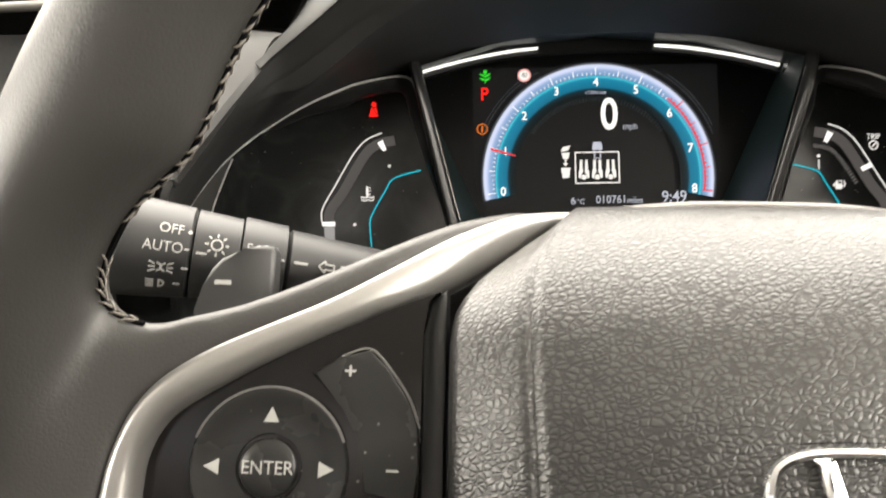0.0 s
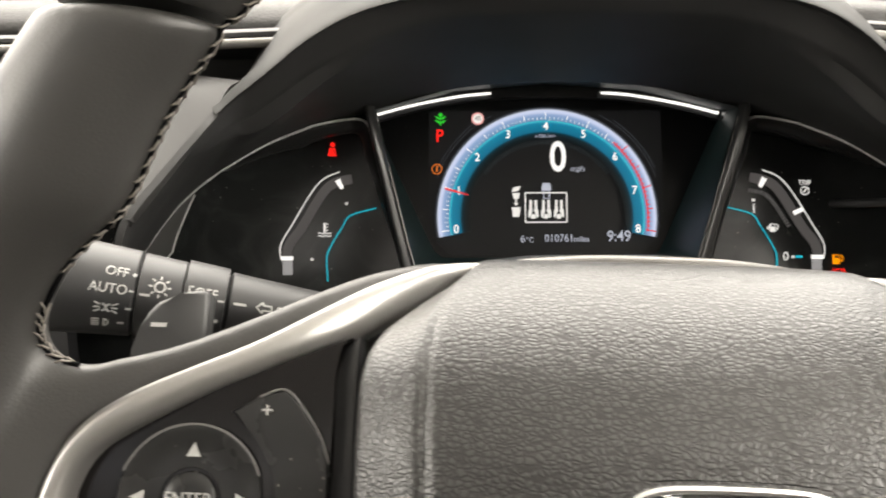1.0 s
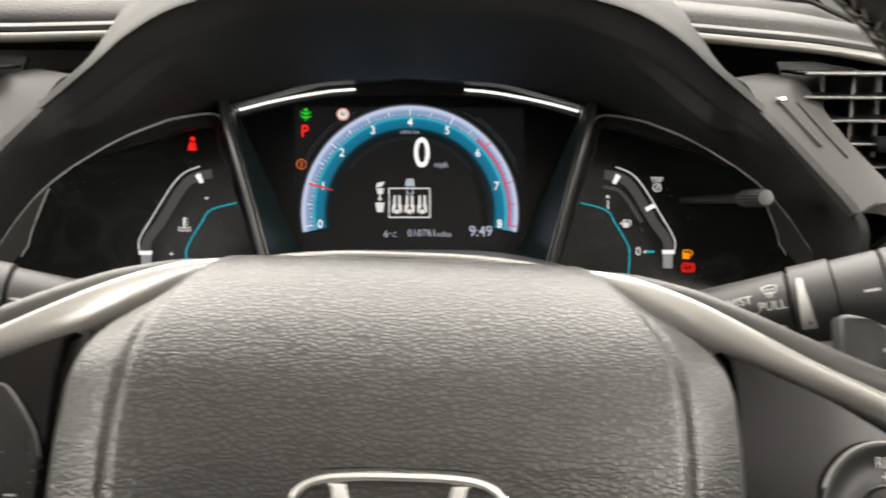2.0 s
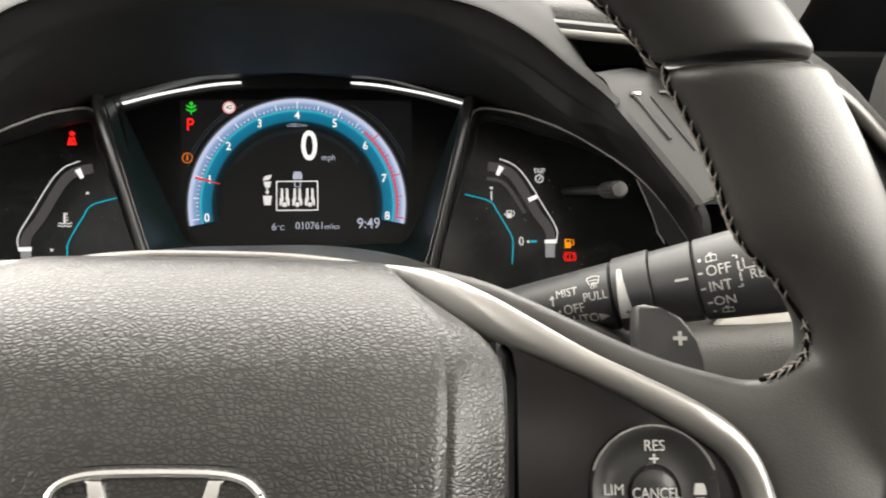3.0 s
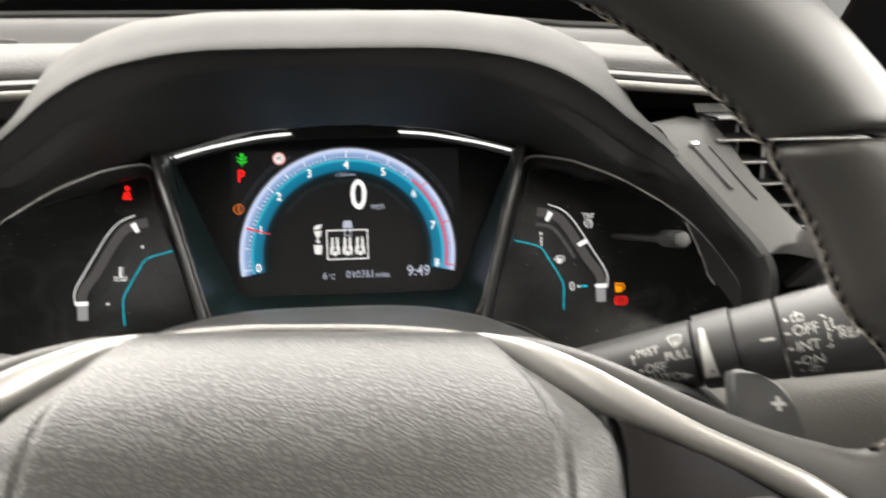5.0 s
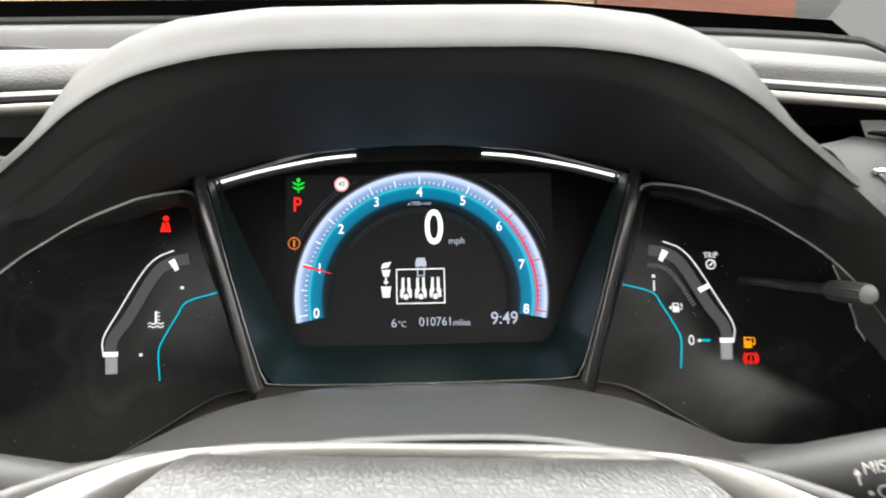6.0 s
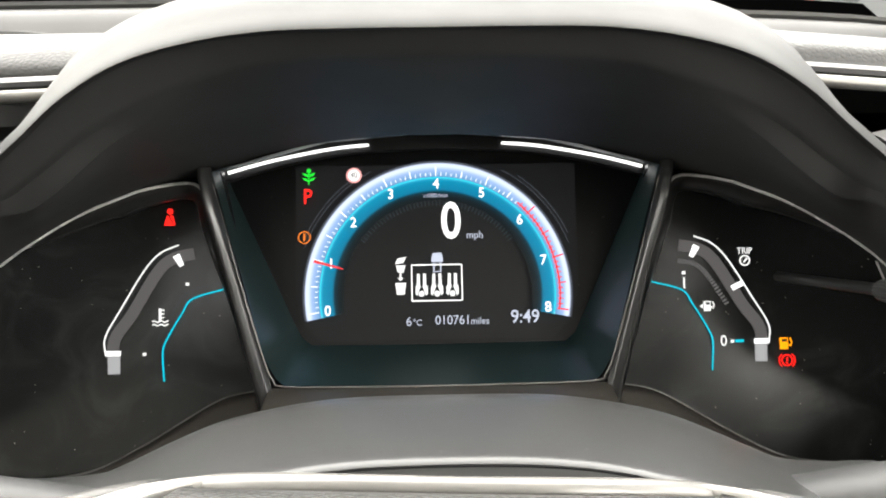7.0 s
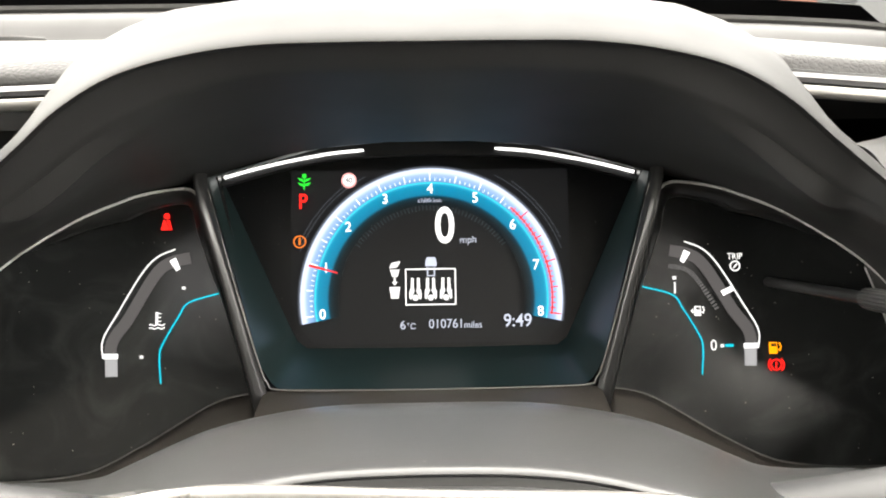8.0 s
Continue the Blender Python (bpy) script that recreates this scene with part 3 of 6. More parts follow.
def build_vent(s, label):
    """An air vent beside the instrument hood: slats, adjuster, dull silver surround. s: 1 right, -1 left."""
    v = thing("air_vent", pose(s * 0.26, 0.34, 1.10), label, "air vent", group="dash air vents")
    inv = Matrix.Translation((-s * 0.26, -0.34, -1.10))

    def vpart(name, bm, mat, parent=None, lab="", **k):
        bm.transform(inv)
        return part(name, bm, mat, parent or v, lab, **k)

    x_out = 0.345
    sheet = [(s * 0.250, 1.072), (s * 0.205, 1.108), (s * 0.190, 1.146), (s * 0.21, 1.1460), (s * 0.262, 1.1380), (s * 0.280, 1.130), (s * 0.298, 1.118), (s * 0.316, 1.102), (s * 0.338, 1.081), (s * x_out, 1.072), (s * x_out, 1.062)]
    back = slab(sheet, 0.0, 0.003)
    shifted(back, m=Matrix(((1, 0, 0, 0), (0, 0, -1, 0.376), (0, 1, 0, 0), (0, 0, 0, 1))))
    vpart("recess", back, BLACK, lab="black recess", smooth=False)
    for z in (1.1370, 1.1262, 1.1154, 1.1046, 1.0938, 1.0830):
        prof = [(0.331, z + 0.0002), (0.3325, z + 0.0010), (0.342, z + 0.0020), (0.358, z + 0.0040), (0.358, z + 0.0028), (0.342, z + 0.0006), (0.3325, z - 0.0006)]
        ends = [s * (0.185 if z > 1.12 else 0.196), s * 0.22, s * 0.264]
        bm = loft([[(x, y + 0.006 * (abs(x) - 0.172) / 0.15, zz) for y, zz in prof] for x in ends], close=True)
        slat = vpart("slat", bm, BLACK)
        vpart("slat_edge", tube([(x, 0.3315 + 0.006 * (abs(x) - 0.172) / 0.15, z + 0.0003) for x in ends], 0.0006, 6), SATIN_DARK, slat, "thin grey front edge")
    vpart("end_panel", loft([[(s * x, y, 1.066 + (float(np.interp(x, [p[0] for p in STRIP_R], [p[2] for p in STRIP_R])) - 1.0705) * k) for x, y in ((0.264, 0.352), (0.272, 0.360), (0.290, 0.366), (0.310, 0.368), (0.330, 0.369), (0.350, 0.370))] for k in (0, 0.5, 1.0)], thick=0.003), GREY_PLASTIC, lab="dark grey end panel")
    for x in (0.215, 0.245):
        vpart("vane", box(s * x - 0.001, s * x + 0.001, 0.345, 0.37, 1.075, 1.14, 0.0004), BLACK)
    knob = vpart("adjuster", box(s * 0.238 - 0.016, s * 0.238 + 0.016, 0.322, 0.350, 1.1010, 1.1085, 0.002), BLACK, lab="black sliding adjuster")
    vpart("adjuster_trim", box(s * 0.238 - 0.013, s * 0.238 + 0.013, 0.3195, 0.3235, 1.1030, 1.1062, 0.001), CHROME, knob, "chrome tab")
    # the wing between hood and vent, and the bar below
    inner = smooth_line([(0.1545, 0.3402, 1.1356), (0.1590, 0.3365, 1.1322), (0.1640, 0.3260, 1.1200), (0.1760, 0.3060, 1.0980), (0.1880, 0.2890, 1.0775)], 5)
    outer = smooth_line([(0.1775, 0.3560, 1.1392), (0.1840, 0.3505, 1.1370), (0.1890, 0.3420, 1.1330), (0.2000, 0.3230, 1.1090), (0.2140, 0.3040, 1.0860)], 5)
    rows = [[(s * p[0], p[1], p[2]) for p in outer], [(s * (0.5 * p[0] + 0.5 * q[0]), 0.5 * p[1] + 0.5 * q[1] - 0.0035, 0.5 * p[2] + 0.5 * q[2]) for p, q in zip(inner, outer)],
            [(s * p[0], p[1], p[2]) for p in inner]]
    wing = vpart("wing", loft(rows, thick=0.004), GREY_WING, lab="dull silver-grey wing panel")
    lower = [(0.1880, 0.2890, 1.0775), (0.2140, 0.3040, 1.0860), (0.2300, 0.3160, 1.0795), (0.2700, 0.3380, 1.0760), (0.3100, 0.3520, 1.0770), (0.3450, 0.3600, 1.0700)]
    lower2 = [(0.1885, 0.2890, 1.0770), (0.2030, 0.2960, 1.0762), (0.2300, 0.3140, 1.0700), (0.2700, 0.3360, 1.0665), (0.3100, 0.3520, 1.0650), (0.3450, 0.3600, 1.0645)]
    vpart("lower_bar", loft([[(s * p[0], p[1], p[2]) for p in smooth_line(lower, 4)], [(s * p[0], p[1] - 0.002, p[2]) for p in smooth_line([tuple((np.array(a) + np.array(b)) / 2) for a, b in zip(lower, lower2)], 4)],
                             [(s * p[0], p[1], p[2]) for p in smooth_line(lower2, 4)]], thick=0.004), GREY_WING, lab="dull silver-grey lower bar")
    vpart("under_shadow", loft([[(s * p[0], p[1] + 0.004, p[2] - 0.003) for p in lower2[2:]], [(s * p[0], p[1] + 0.03, p[2] - 0.02) for p in lower2[2:]]], thick=0.003), BLACK)
    if s > 0:
        off = Vector((0, -0.0003, 0.0003))
        a, b = Vector((0.1722, 0.3290, 1.1240)), Vector((0.1836, 0.3117, 1.1045))
        vpart("slider_slot", tube([a + off, (a + b) / 2 + off, b + off], 0.0011, 8, squash=0.6), BLACK, wing, "black thumb slot")
        vpart("slider_groove", tube([Vector((0.1796, 0.3287, 1.1238)) + off, Vector((0.1870, 0.3192, 1.1117)) + off, Vector((0.1949, 0.3096, 1.0992)) + off], 0.0005, 6), BLACK, wing, "fine dark ring for the recess's shade")
        vpart("slider_tab", box(0.1697, 0.1742, 0.3278, 0.3312, 1.1240, 1.1268, 0.0008), CHROME, wing, "white-lit slider tab")
    return v


build_vent(1, "black slatted air vent with silver-grey surround and thumb slider")
build_vent(-1, "black slatted air vent with plain silver-grey surround")


def build_door():
    door = thing("door_1", pose(0.5, 0, 0.5), "grey driver's door trim with rounded front corner", "door", kind="structure")
    out = [(-0.65, 0.0), (-0.65, 0.60), (0.05, 0.615), (0.30, 0.665), (0.44, 0.715), (0.51, 0.718), (0.565, 0.685), (0.595, 0.63), (0.602, 0.55), (0.61, 0.0)]
    bm = slab([tuple(p) for p in smooth_line(out[1:-1], 4)] + [out[-1], out[0]], 0.0, 0.05, 0.014, 4)
    shifted(bm, m=Matrix(((0, 0, -1, 0.02), (1, 0, 0, 0), (0, 1, 0, 0), (0, 0, 0, 1))))
    part("trim_panel", bm, DOOR_GREY, door)
    tagged(part("trim", box(0.385, 0.62, 0.62, 0.98, 0.6, 1.17, 0.02), FABRIC), "black end piece between dashboard and door", "trim", kind="structure")


build_door()


# ---- instrument hood ----
FRONT = [(0, 0.305, 1.169), (0.026, 0.305, 1.1690), (0.052, 0.3052, 1.1684), (0.0760, 0.3072, 1.1655), (0.0980, 0.3108, 1.1600), (0.1185, 0.3170, 1.1505), (0.1370, 0.3248, 1.1385), (0.1560, 0.3325, 1.1265)]
BACK = [(0, 0.4116, 1.1385), (0.026, 0.4116, 1.1382), (0.052, 0.4116, 1.1356), (0.0780, 0.4116, 1.1305), (0.1040, 0.4125, 1.1225), (0.1355, 0.4150, 1.1157), (0.1630, 0.4150, 1.1045), (0.1896, 0.4150, 1.0895)]
FRONT_LOW = [(0.1560, 0.3325, 1.1265), (0.1640, 0.3210, 1.1150), (0.1760, 0.3050, 1.0965), (0.1880, 0.2885, 1.0765), (0.1930, 0.2900, 1.0620), (0.1960, 0.3000, 1.0500)]
BACK_LOW = [(0.1896, 0.4150, 1.0895), (0.2050, 0.4150, 1.0785), (0.2180, 0.4150, 1.0660), (0.2325, 0.4150, 1.0478), (0.2405, 0.4150, 1.0330), (0.2440, 0.4150, 0.990)]


def build_hood():
    hood = thing("instrument_hood", pose(0, 0.33, 1.15), "pale grey soft-touch instrument hood with black lining", "instrument hood")
    inv = Matrix.Translation((0, -0.33, -1.15))

    def hpart(name, bm, mat, label="", **k):
        bm.transform(inv)
        return part(name, bm, mat, hood, label, **k)

    whole_f = mirror_line([tuple(p) for p in smooth_line(FRONT + FRONT_LOW[1:], 6)])
    whole_b = mirror_line([tuple(p) for p in smooth_line(BACK + BACK_LOW[1:], 6)])

    def ring(t, inset):
        """The line a part t of the way into the hood, drawn in towards the opening's middle."""
        out = []
        for k, (p, q) in enumerate(zip(whole_f, whole_b)):
            a, c = np.array(whole_f[max(k - 1, 0)]), np.array(whole_f[min(k + 1, len(whole_f) - 1)])
            d = (c - a)[[0, 2]]
            d /= np.linalg.norm(d)
            w = np.array(p) * (1 - t) + np.array(q) * t
            low = ease(abs(p[0]), [0.0, 0.060, 0.105, 0.150, 0.172], [0.45, 0.50, 1.0, 1.0, 0.0])
            inner = inset * low + ease(abs(p[0]), [0.088, 0.145, 0.168], [0.0, 0.0068, 0.0]) * ease(t, [0.15, 0.21, 0.25, 0.7, 1.0], [0.0, 1.0, 1.0, 0.25, 0.0])
            out.append((w[0] + d[1] * inner, w[1], w[2] - d[0] * inner))
        return out

    sections = [(0.0, 0.0), (0.03, 0.0014), (0.10, 0.0060), (0.125, 0.0068), (0.15, 0.0069), (0.18, 0.0066), (0.21, 0.0064), (0.23, 0.0062), (0.27, 0.0058), (0.40, 0.0044), (0.7, 0.0012), (1.0, 0.0)]
    hpart("lining", loft([ring(t, q) for t, q in sections], thick=0.003), HOOD_IN, "matt black inner lining", angle=24)
    f = mirror_line([tuple(p) for p in smooth_line(FRONT + [(0.1612, 0.3265, 1.1203)], 6)])
    # rounded lip and top
    n = len(f)
    root, under, nose, out, crest, back, end = [], [], [], [], [], [], []
    for i, p in enumerate(f):
        a, c = np.array(f[max(i - 1, 0)]), np.array(f[min(i + 1, n - 1)])
        d = (c - a)[[0, 2]]
        d /= np.linalg.norm(d)
        nx, nz = -d[1], d[0]
        k = max(0.0, 1 - (abs(p[0]) / 0.156) ** 2)
        root.append((p[0] - nx * 0.0003, p[1] + 0.0020, p[2] - nz * 0.0003))
        under.append((p[0] - nx * 0.0006, p[1] - 0.0020, p[2] - nz * 0.0006))
        nose.append((p[0] + nx * 0.0002, p[1] - 0.0036, p[2] + nz * 0.0002))
        out.append((p[0] + nx * 0.0058, p[1] + 0.0055, p[2] + nz * 0.0058))
        xb = p[0] * 1.07 + nx * 0.010
        zb = float(np.interp(abs(xb), [0, 0.06, 0.097, 0.117, 0.133, 0.143, 0.150, 0.157, 0.170, 0.180], [1.1952, 1.1952, 1.1922, 1.1862, 1.179, 1.1722, 1.165, 1.152, 1.132, 1.124]))
        crest.append((p[0] * 1.03 + nx * 0.010, p[1] + 0.035, 0.45 * (p[2] + nz * 0.007) + 0.55 * zb + 0.0015 * k))
        back.append((xb, 0.388 + 0.01 * (1 - k), zb))
        end.append((p[0] * 1.12, 0.53, 1.192 * k + (p[2] + 0.02) * (1 - k)))
    cols = [smooth_line(list(c), 4) for c in zip(root, under, nose, out, crest, back, end)]
    hpart("top_shell", loft([[c[j] for c in cols] for j in range(len(cols[0]))], thick=0.001, seen=(0, 0.2, 1.9)), HOOD_SOFT, "pale soft-touch top shell")


build_hood()


# ---- instrument cluster ----
def build_cluster():
    cl = thing("instrument_cluster", DISPLAY, "lit digital instrument cluster with teal rev counter", "instrument cluster")
    to_local = DISPLAY.inverted()

    def world_part(name, bm, mat, parent=cl, label="", **k):
        bm.transform(to_local)
        return part(name, bm, mat, parent, label, **k)

    # dark plate behind everything, and the walls of the middle recess
    part("back_plate", slab([(-0.30, -0.12), (0.30, -0.12), (0.30, 0.07), (-0.30, 0.07)], -0.022, -0.018), BLACK, cl, smooth=False)
    top = [(-0.0985, 0.4040, 1.1240), (-0.055, 0.4130, 1.1360), (0, 0.4135, 1.1400), (0.055, 0.4130, 1.1360), (0.0985, 0.4040, 1.1240)]
    low = [(0.0785, 0.4000, 1.0390), (0.0740, 0.4000, 1.0305), (0.0705, 0.4000, 1.0273), (0, 0.4000, 1.0263), (-0.0705, 0.4000, 1.0273), (-0.0740, 0.4000, 1.0305), (-0.0785, 0.4000, 1.0390)]
    rim = top + low
    inner = [tuple(DISPLAY @ Vector(p)) for p in ((-0.108, 0.041, -0.004), (-0.055, 0.0545, -0.004), (0, 0.0590, -0.004), (0.055, 0.0545, -0.004), (0.108, 0.041, -0.004),
                                     (0.0720, -0.037, -0.004), (0.0680, -0.0448, -0.004), (0.0630, -0.0485, -0.004), (0, -0.0490, -0.004), (-0.0630, -0.0485, -0.004), (-0.0680, -0.0448, -0.004), (-0.0720, -0.037, -0.004))]
    world_part("recess_wall", loft([rim, inner], close=True), WALL_SMOKE, label="dark angled recess wall", angle=80)
    screen = part("screen", slab([(-0.105, 0.050), (-0.105, -0.058), (0.105, -0.058), (0.105, 0.050)], -0.010, -0.0045), SCREEN_FACE, cl, "black display glass", smooth=False)
    lit = [(-0.0715, 0.0425), (-0.0715, -0.020), (-0.0690, -0.036), (-0.0590, -0.0468), (0.0575, -0.0468), (0.0680, -0.036), (0.0712, -0.020), (0.0712, 0.0420)]
    flat("active_area", slab(lit, -0.0044, -0.0041), SCREEN_LIT, screen, "faintly lit display area")
    # rev counter, centred below the middle of the display
    cy = -0.0239
    rc = part("rev_band", arc_band(0.047, 0.0675, radians(-11), radians(191), 120, -0.0008), RING_LIT, screen, "teal rev counter band with pale rim", smooth=False)
    rc.location = (0, cy, 0)
    at = lambda v: radians(188.2 - 24.55 * v)
    for i in range(81):
        v = i / 10
        a = at(v)
        long = 0.0046 if i % 10 == 0 else 0.0034 if i % 5 == 0 else 0.0016
        wid = 0.00045 if i % 5 == 0 else 0.00028
        red = v > 5.75
        if red:
            long, wid = (0.0056, 0.0007) if i % 10 == 0 else (0.0042, 0.0006) if i % 5 == 0 else (0.0026, 0.0005)
        r0 = 0.0596 if not red else 0.0600
        c, s = math.cos(a), math.sin(a)
        bm = ribbon([(r0 * c, cy + r0 * s), ((r0 + long) * c, cy + (r0 + long) * s)], wid, 0.0)
        flat("tick", bm, NEEDLE_LIT if red else WHITE_LIT, screen)
    flat("red_zone", shifted(arc_band(0.0606, 0.0614, at(8.02), at(5.72), 40, -0.0003), dy=cy), NEEDLE_LIT, screen, "red line zone")
    flat("cyan_line", shifted(arc_band(0.0584, 0.0589, radians(-10), radians(190), 120, -0.0003), dy=cy), CYAN_LIT, screen)
    for r, a0, a1 in ((0.0705, 20, 62), (0.0722, 24, 55), (0.0705, 118, 160), (0.0722, 125, 156)):
        flat("halo_line", shifted(arc_band(r, r + 0.0004, radians(a0), radians(a1), 30, -0.0012), dy=cy), HALO_LIT, screen, "faint pale halo line")
    for k in range(9):
        a = at(k)
        r = 0.0553
        flat("numeral", lettering(str(k), 0.0050, (r * math.cos(a), cy + r * math.sin(a)), 0.0, squeeze=0.92, bold=0.0001), WHITE_LIT, screen)
    for i in range(47):
        a = radians(36 + i * 108 / 46)
        c, s = math.cos(a), math.sin(a)
        flat("inner_bar", ribbon([(0.0445 * c, cy + 0.0445 * s), (0.0485 * c, cy + 0.0485 * s)], 0.0006, -0.0010), FAINT_BAR, screen)
    part("needle", ribbon([(-0.0616, -0.0068), (-0.0545, -0.0088), (-0.0470, -0.0110)], [0.0014, 0.0011, 0.0005], 0.0010), NEEDLE_LIT, screen, "red needle", smooth=False)
    flat("unit_text", lettering("x1000r/min", 0.0021, (-0.0003, 0.0254), 0.0, squeeze=0.88), DIM_LIT, screen)
    flat("speed_numeral", lettering("0", 0.0182, (0.0072, 0.0117), 0.0, squeeze=0.80, bold=0.0004), WHITE_LIT, screen, "large white zero")
    flat("speed_unit", lettering("mph", 0.0036, (0.0190, 0.0050), 0.0, squeeze=0.95), DIM_LIT, screen)
    flat("temperature_text", lettering("6", 0.0044, (-0.0146, -0.0378), 0.0), DIM_LIT, screen)
    flat("temperature_text", lettering("°C", 0.0030, (-0.0104, -0.0384), 0.0), DIM_LIT, screen)
    flat("distance_text", lettering("010761", 0.0045, (0.0072, -0.0374), 0.0, squeeze=0.92), DIM_LIT, screen)
    flat("distance_unit", lettering("miles", 0.0034, (0.0206, -0.0380), 0.0, squeeze=0.92), DIM_LIT, screen)
    flat("clock_text", lettering("9:49", 0.0064, (0.0431, -0.0364), 0.0, squeeze=0.92, bold=0.00008), DIM_LIT, screen)
    # seat belt reminder: frame, three seats, car and buckle
    fr = [(-0.0129, -0.0096), (-0.0129, -0.0275), (0.0121, -0.0275), (0.0121, -0.0096), (-0.0129, -0.0096)]
    flat("seat_frame", join(*[ribbon([p, q], 0.0006, 0.0) for p, q in zip(fr, fr[1:])]), WHITE_LIT, screen, "thin white frame")
    for cx in (-0.0081, -0.0004, 0.0073):
        seat = join(*[slab([(cx + q * 0.0008, -0.0140), (cx + q * 0.0022, -0.0140), (cx + q * 0.0024, -0.0195), (cx + q * 0.0030, -0.0205), (cx + q * 0.0031, -0.0240), (cx + q * 0.0022, -0.0250), (cx + q * 0.0012, -0.0222), (cx + q * 0.0004, -0.0205), (cx + q * 0.0008, -0.0190)], -0.0004, 0.0)
                      for q in (1, -1)], slab(circle(cx, -0.0240, 0.0015, 18), -0.0004, 0.0))
        flat("seat_symbol", seat, WHITE_SOFT, screen, "white seat symbol")
    flat("car_symbol", join(slab([(-0.0030, -0.0062), (-0.0022, -0.0036), (0.0020, -0.0036), (0.0028, -0.0062), (0.0028, -0.0082), (-0.0030, -0.0082)], -0.0004, 0.0),
                            ribbon([(-0.0018, -0.0085), (-0.0018, -0.0130), (0.0016, -0.0130), (0.0016, -0.0085)], 0.0008, 0.0)), DIM_LIT, screen, "pale car symbol")
    flat("buckle_symbol", join(slab([(-0.0200, -0.0062), (-0.0155, -0.0054), (-0.0172, -0.0084), (-0.0212, -0.0090)], -0.0004, 0.0),
                               slab([(-0.0208, -0.0096), (-0.0160, -0.0096), (-0.0170, -0.0132), (-0.0198, -0.0132)], -0.0004, 0.0),
                               ribbon([(-0.0185, -0.0135), (-0.0185, -0.0160)], 0.0009, 0.0),
                               slab([(-0.0200, -0.0158), (-0.0170, -0.0158), (-0.0185, -0.0176)], -0.0004, 0.0),
                               slab([(-0.0212, -0.0184), (-0.0158, -0.0184), (-0.0166, -0.0242), (-0.0204, -0.0242)], -0.0004, 0.0)), WHITE_SOFT, screen, "white buckle symbol")
    # telltales of the display
    leaf = join(*[slab([(x + q[0] * sx, y + q[1]) for q in ((0, -0.0010), (0.0022, -0.0002), (0.0034, 0.0012), (0.0010, 0.0006))], -0.0004, 0.0)
                  for x, y in ((-0.0642, 0.0346), (-0.0642, 0.0370)) for sx in (1, -1)])
    leaf = join(leaf, ribbon([(-0.0642, 0.0322), (-0.0642, 0.0380)], 0.0006, 0.0), slab(circle(-0.0642, 0.0392, 0.0011, 12), -0.0004, 0.0))
    flat("eco_lamp", leaf, GREEN_LIT, screen, "green leaf lamp")
    flat("gear_letter", lettering("P", 0.0076, (-0.0648, 0.0256), 0.0, squeeze=0.85, bold=0.0001), RED_LIT, screen, "red letter")
    flat("info_lamp", join(shifted(arc_band(0.0027, 0.0032, 0, 2 * math.pi, 32), dx=-0.0664, dy=0.0053), lettering("i", 0.0036, (-0.0664, 0.0053), 0.0, bold=0.0002)), AMBER_DIM, screen, "orange information lamp")
    flat("limit_disc", slab(circle(-0.0414, 0.0365, 0.0030, 28), -0.0004, -0.0002), WHITE_SOFT, screen, "pale disc")
    flat("limit_ring", shifted(arc_band(0.0030, 0.0039, 0, 2 * math.pi, 36), dx=-0.0414, dy=0.0365), PINK_LIT, screen, "pink-red ring")
    flat("limit_text", lettering("40", 0.0029, (-0.0414, 0.0365), 0.0002, squeeze=0.85), INK, screen)
    # light bars above the display
    bars = smooth_line([(0.0334, 0.0514), (0.050, 0.0499), (0.0687, 0.0467), (0.086, 0.0430), (0.1040, 0.0382)], 6)
    for s in (1, -1):
        line = [(s * p[0], p[1]) for p in bars]
        part("light_bar", ribbon(line, [0.0007] + [0.0011] * (len(line) - 2) + [0.0013], 0.004, 0.002), BAR_LIT, cl, "white lit bar", smooth=False)
    part("bar_carrier", ribbon(smooth_line([(-0.112, 0.0375), (-0.07, 0.0485), (-0.03, 0.0535), (0.03, 0.0535), (0.07, 0.0485), (0.112, 0.0375)], 6), 0.010, 0.0015, 0.004), BLACK, cl, smooth=False)
    # bright line at the recess's lower edge, and the pillars to the side dials
    line = smooth_line([(-0.0980, 0.4015, 1.1190), (-0.0868, 0.3995, 1.0720), (-0.0785, 0.3990, 1.0390), (-0.0752, 0.3990, 1.0305), (-0.0700, 0.3990, 1.0272), (-0.035, 0.3990, 1.0264), (0, 0.3990, 1.0262)], 6)
    world_part("recess_line", tube(mirror_line([(-p[0], p[1], p[2]) for p in reversed(line)]), 0.0004, 6), PIPE_DIM, label="thin bright edge line")
    world_part("recess_sill", loft([[(0.0772 * k / 8, y, z) for k in range(-8, 9)] for y, z in ((0.4010, 1.0258), (0.3985, 1.0257), (0.3930, 1.0250), (0.3860, 1.0238), (0.3780, 1.0215), (0.3600, 1.0080))], thick=0.002, seen=(0, 0.2, 1.3)), SILL, label="brown-black sill below the display")
    for s in (1, -1):
        a = [(s * 0.1015, 0.4250, 1.1330), (s * 0.0982, 0.4025, 1.1215), (s * 0.0872, 0.4005, 1.0740), (s * 0.0792, 0.3995, 1.0400), (s * 0.0735, 0.3985, 1.0180)]
        b = [(s * 0.1035, 0.4225, 1.1330), (s * 0.1003, 0.3985, 1.1215), (s * 0.0896, 0.3978, 1.0740), (s * 0.0818, 0.3970, 1.0400), (s * 0.0768, 0.3960, 1.0180)]
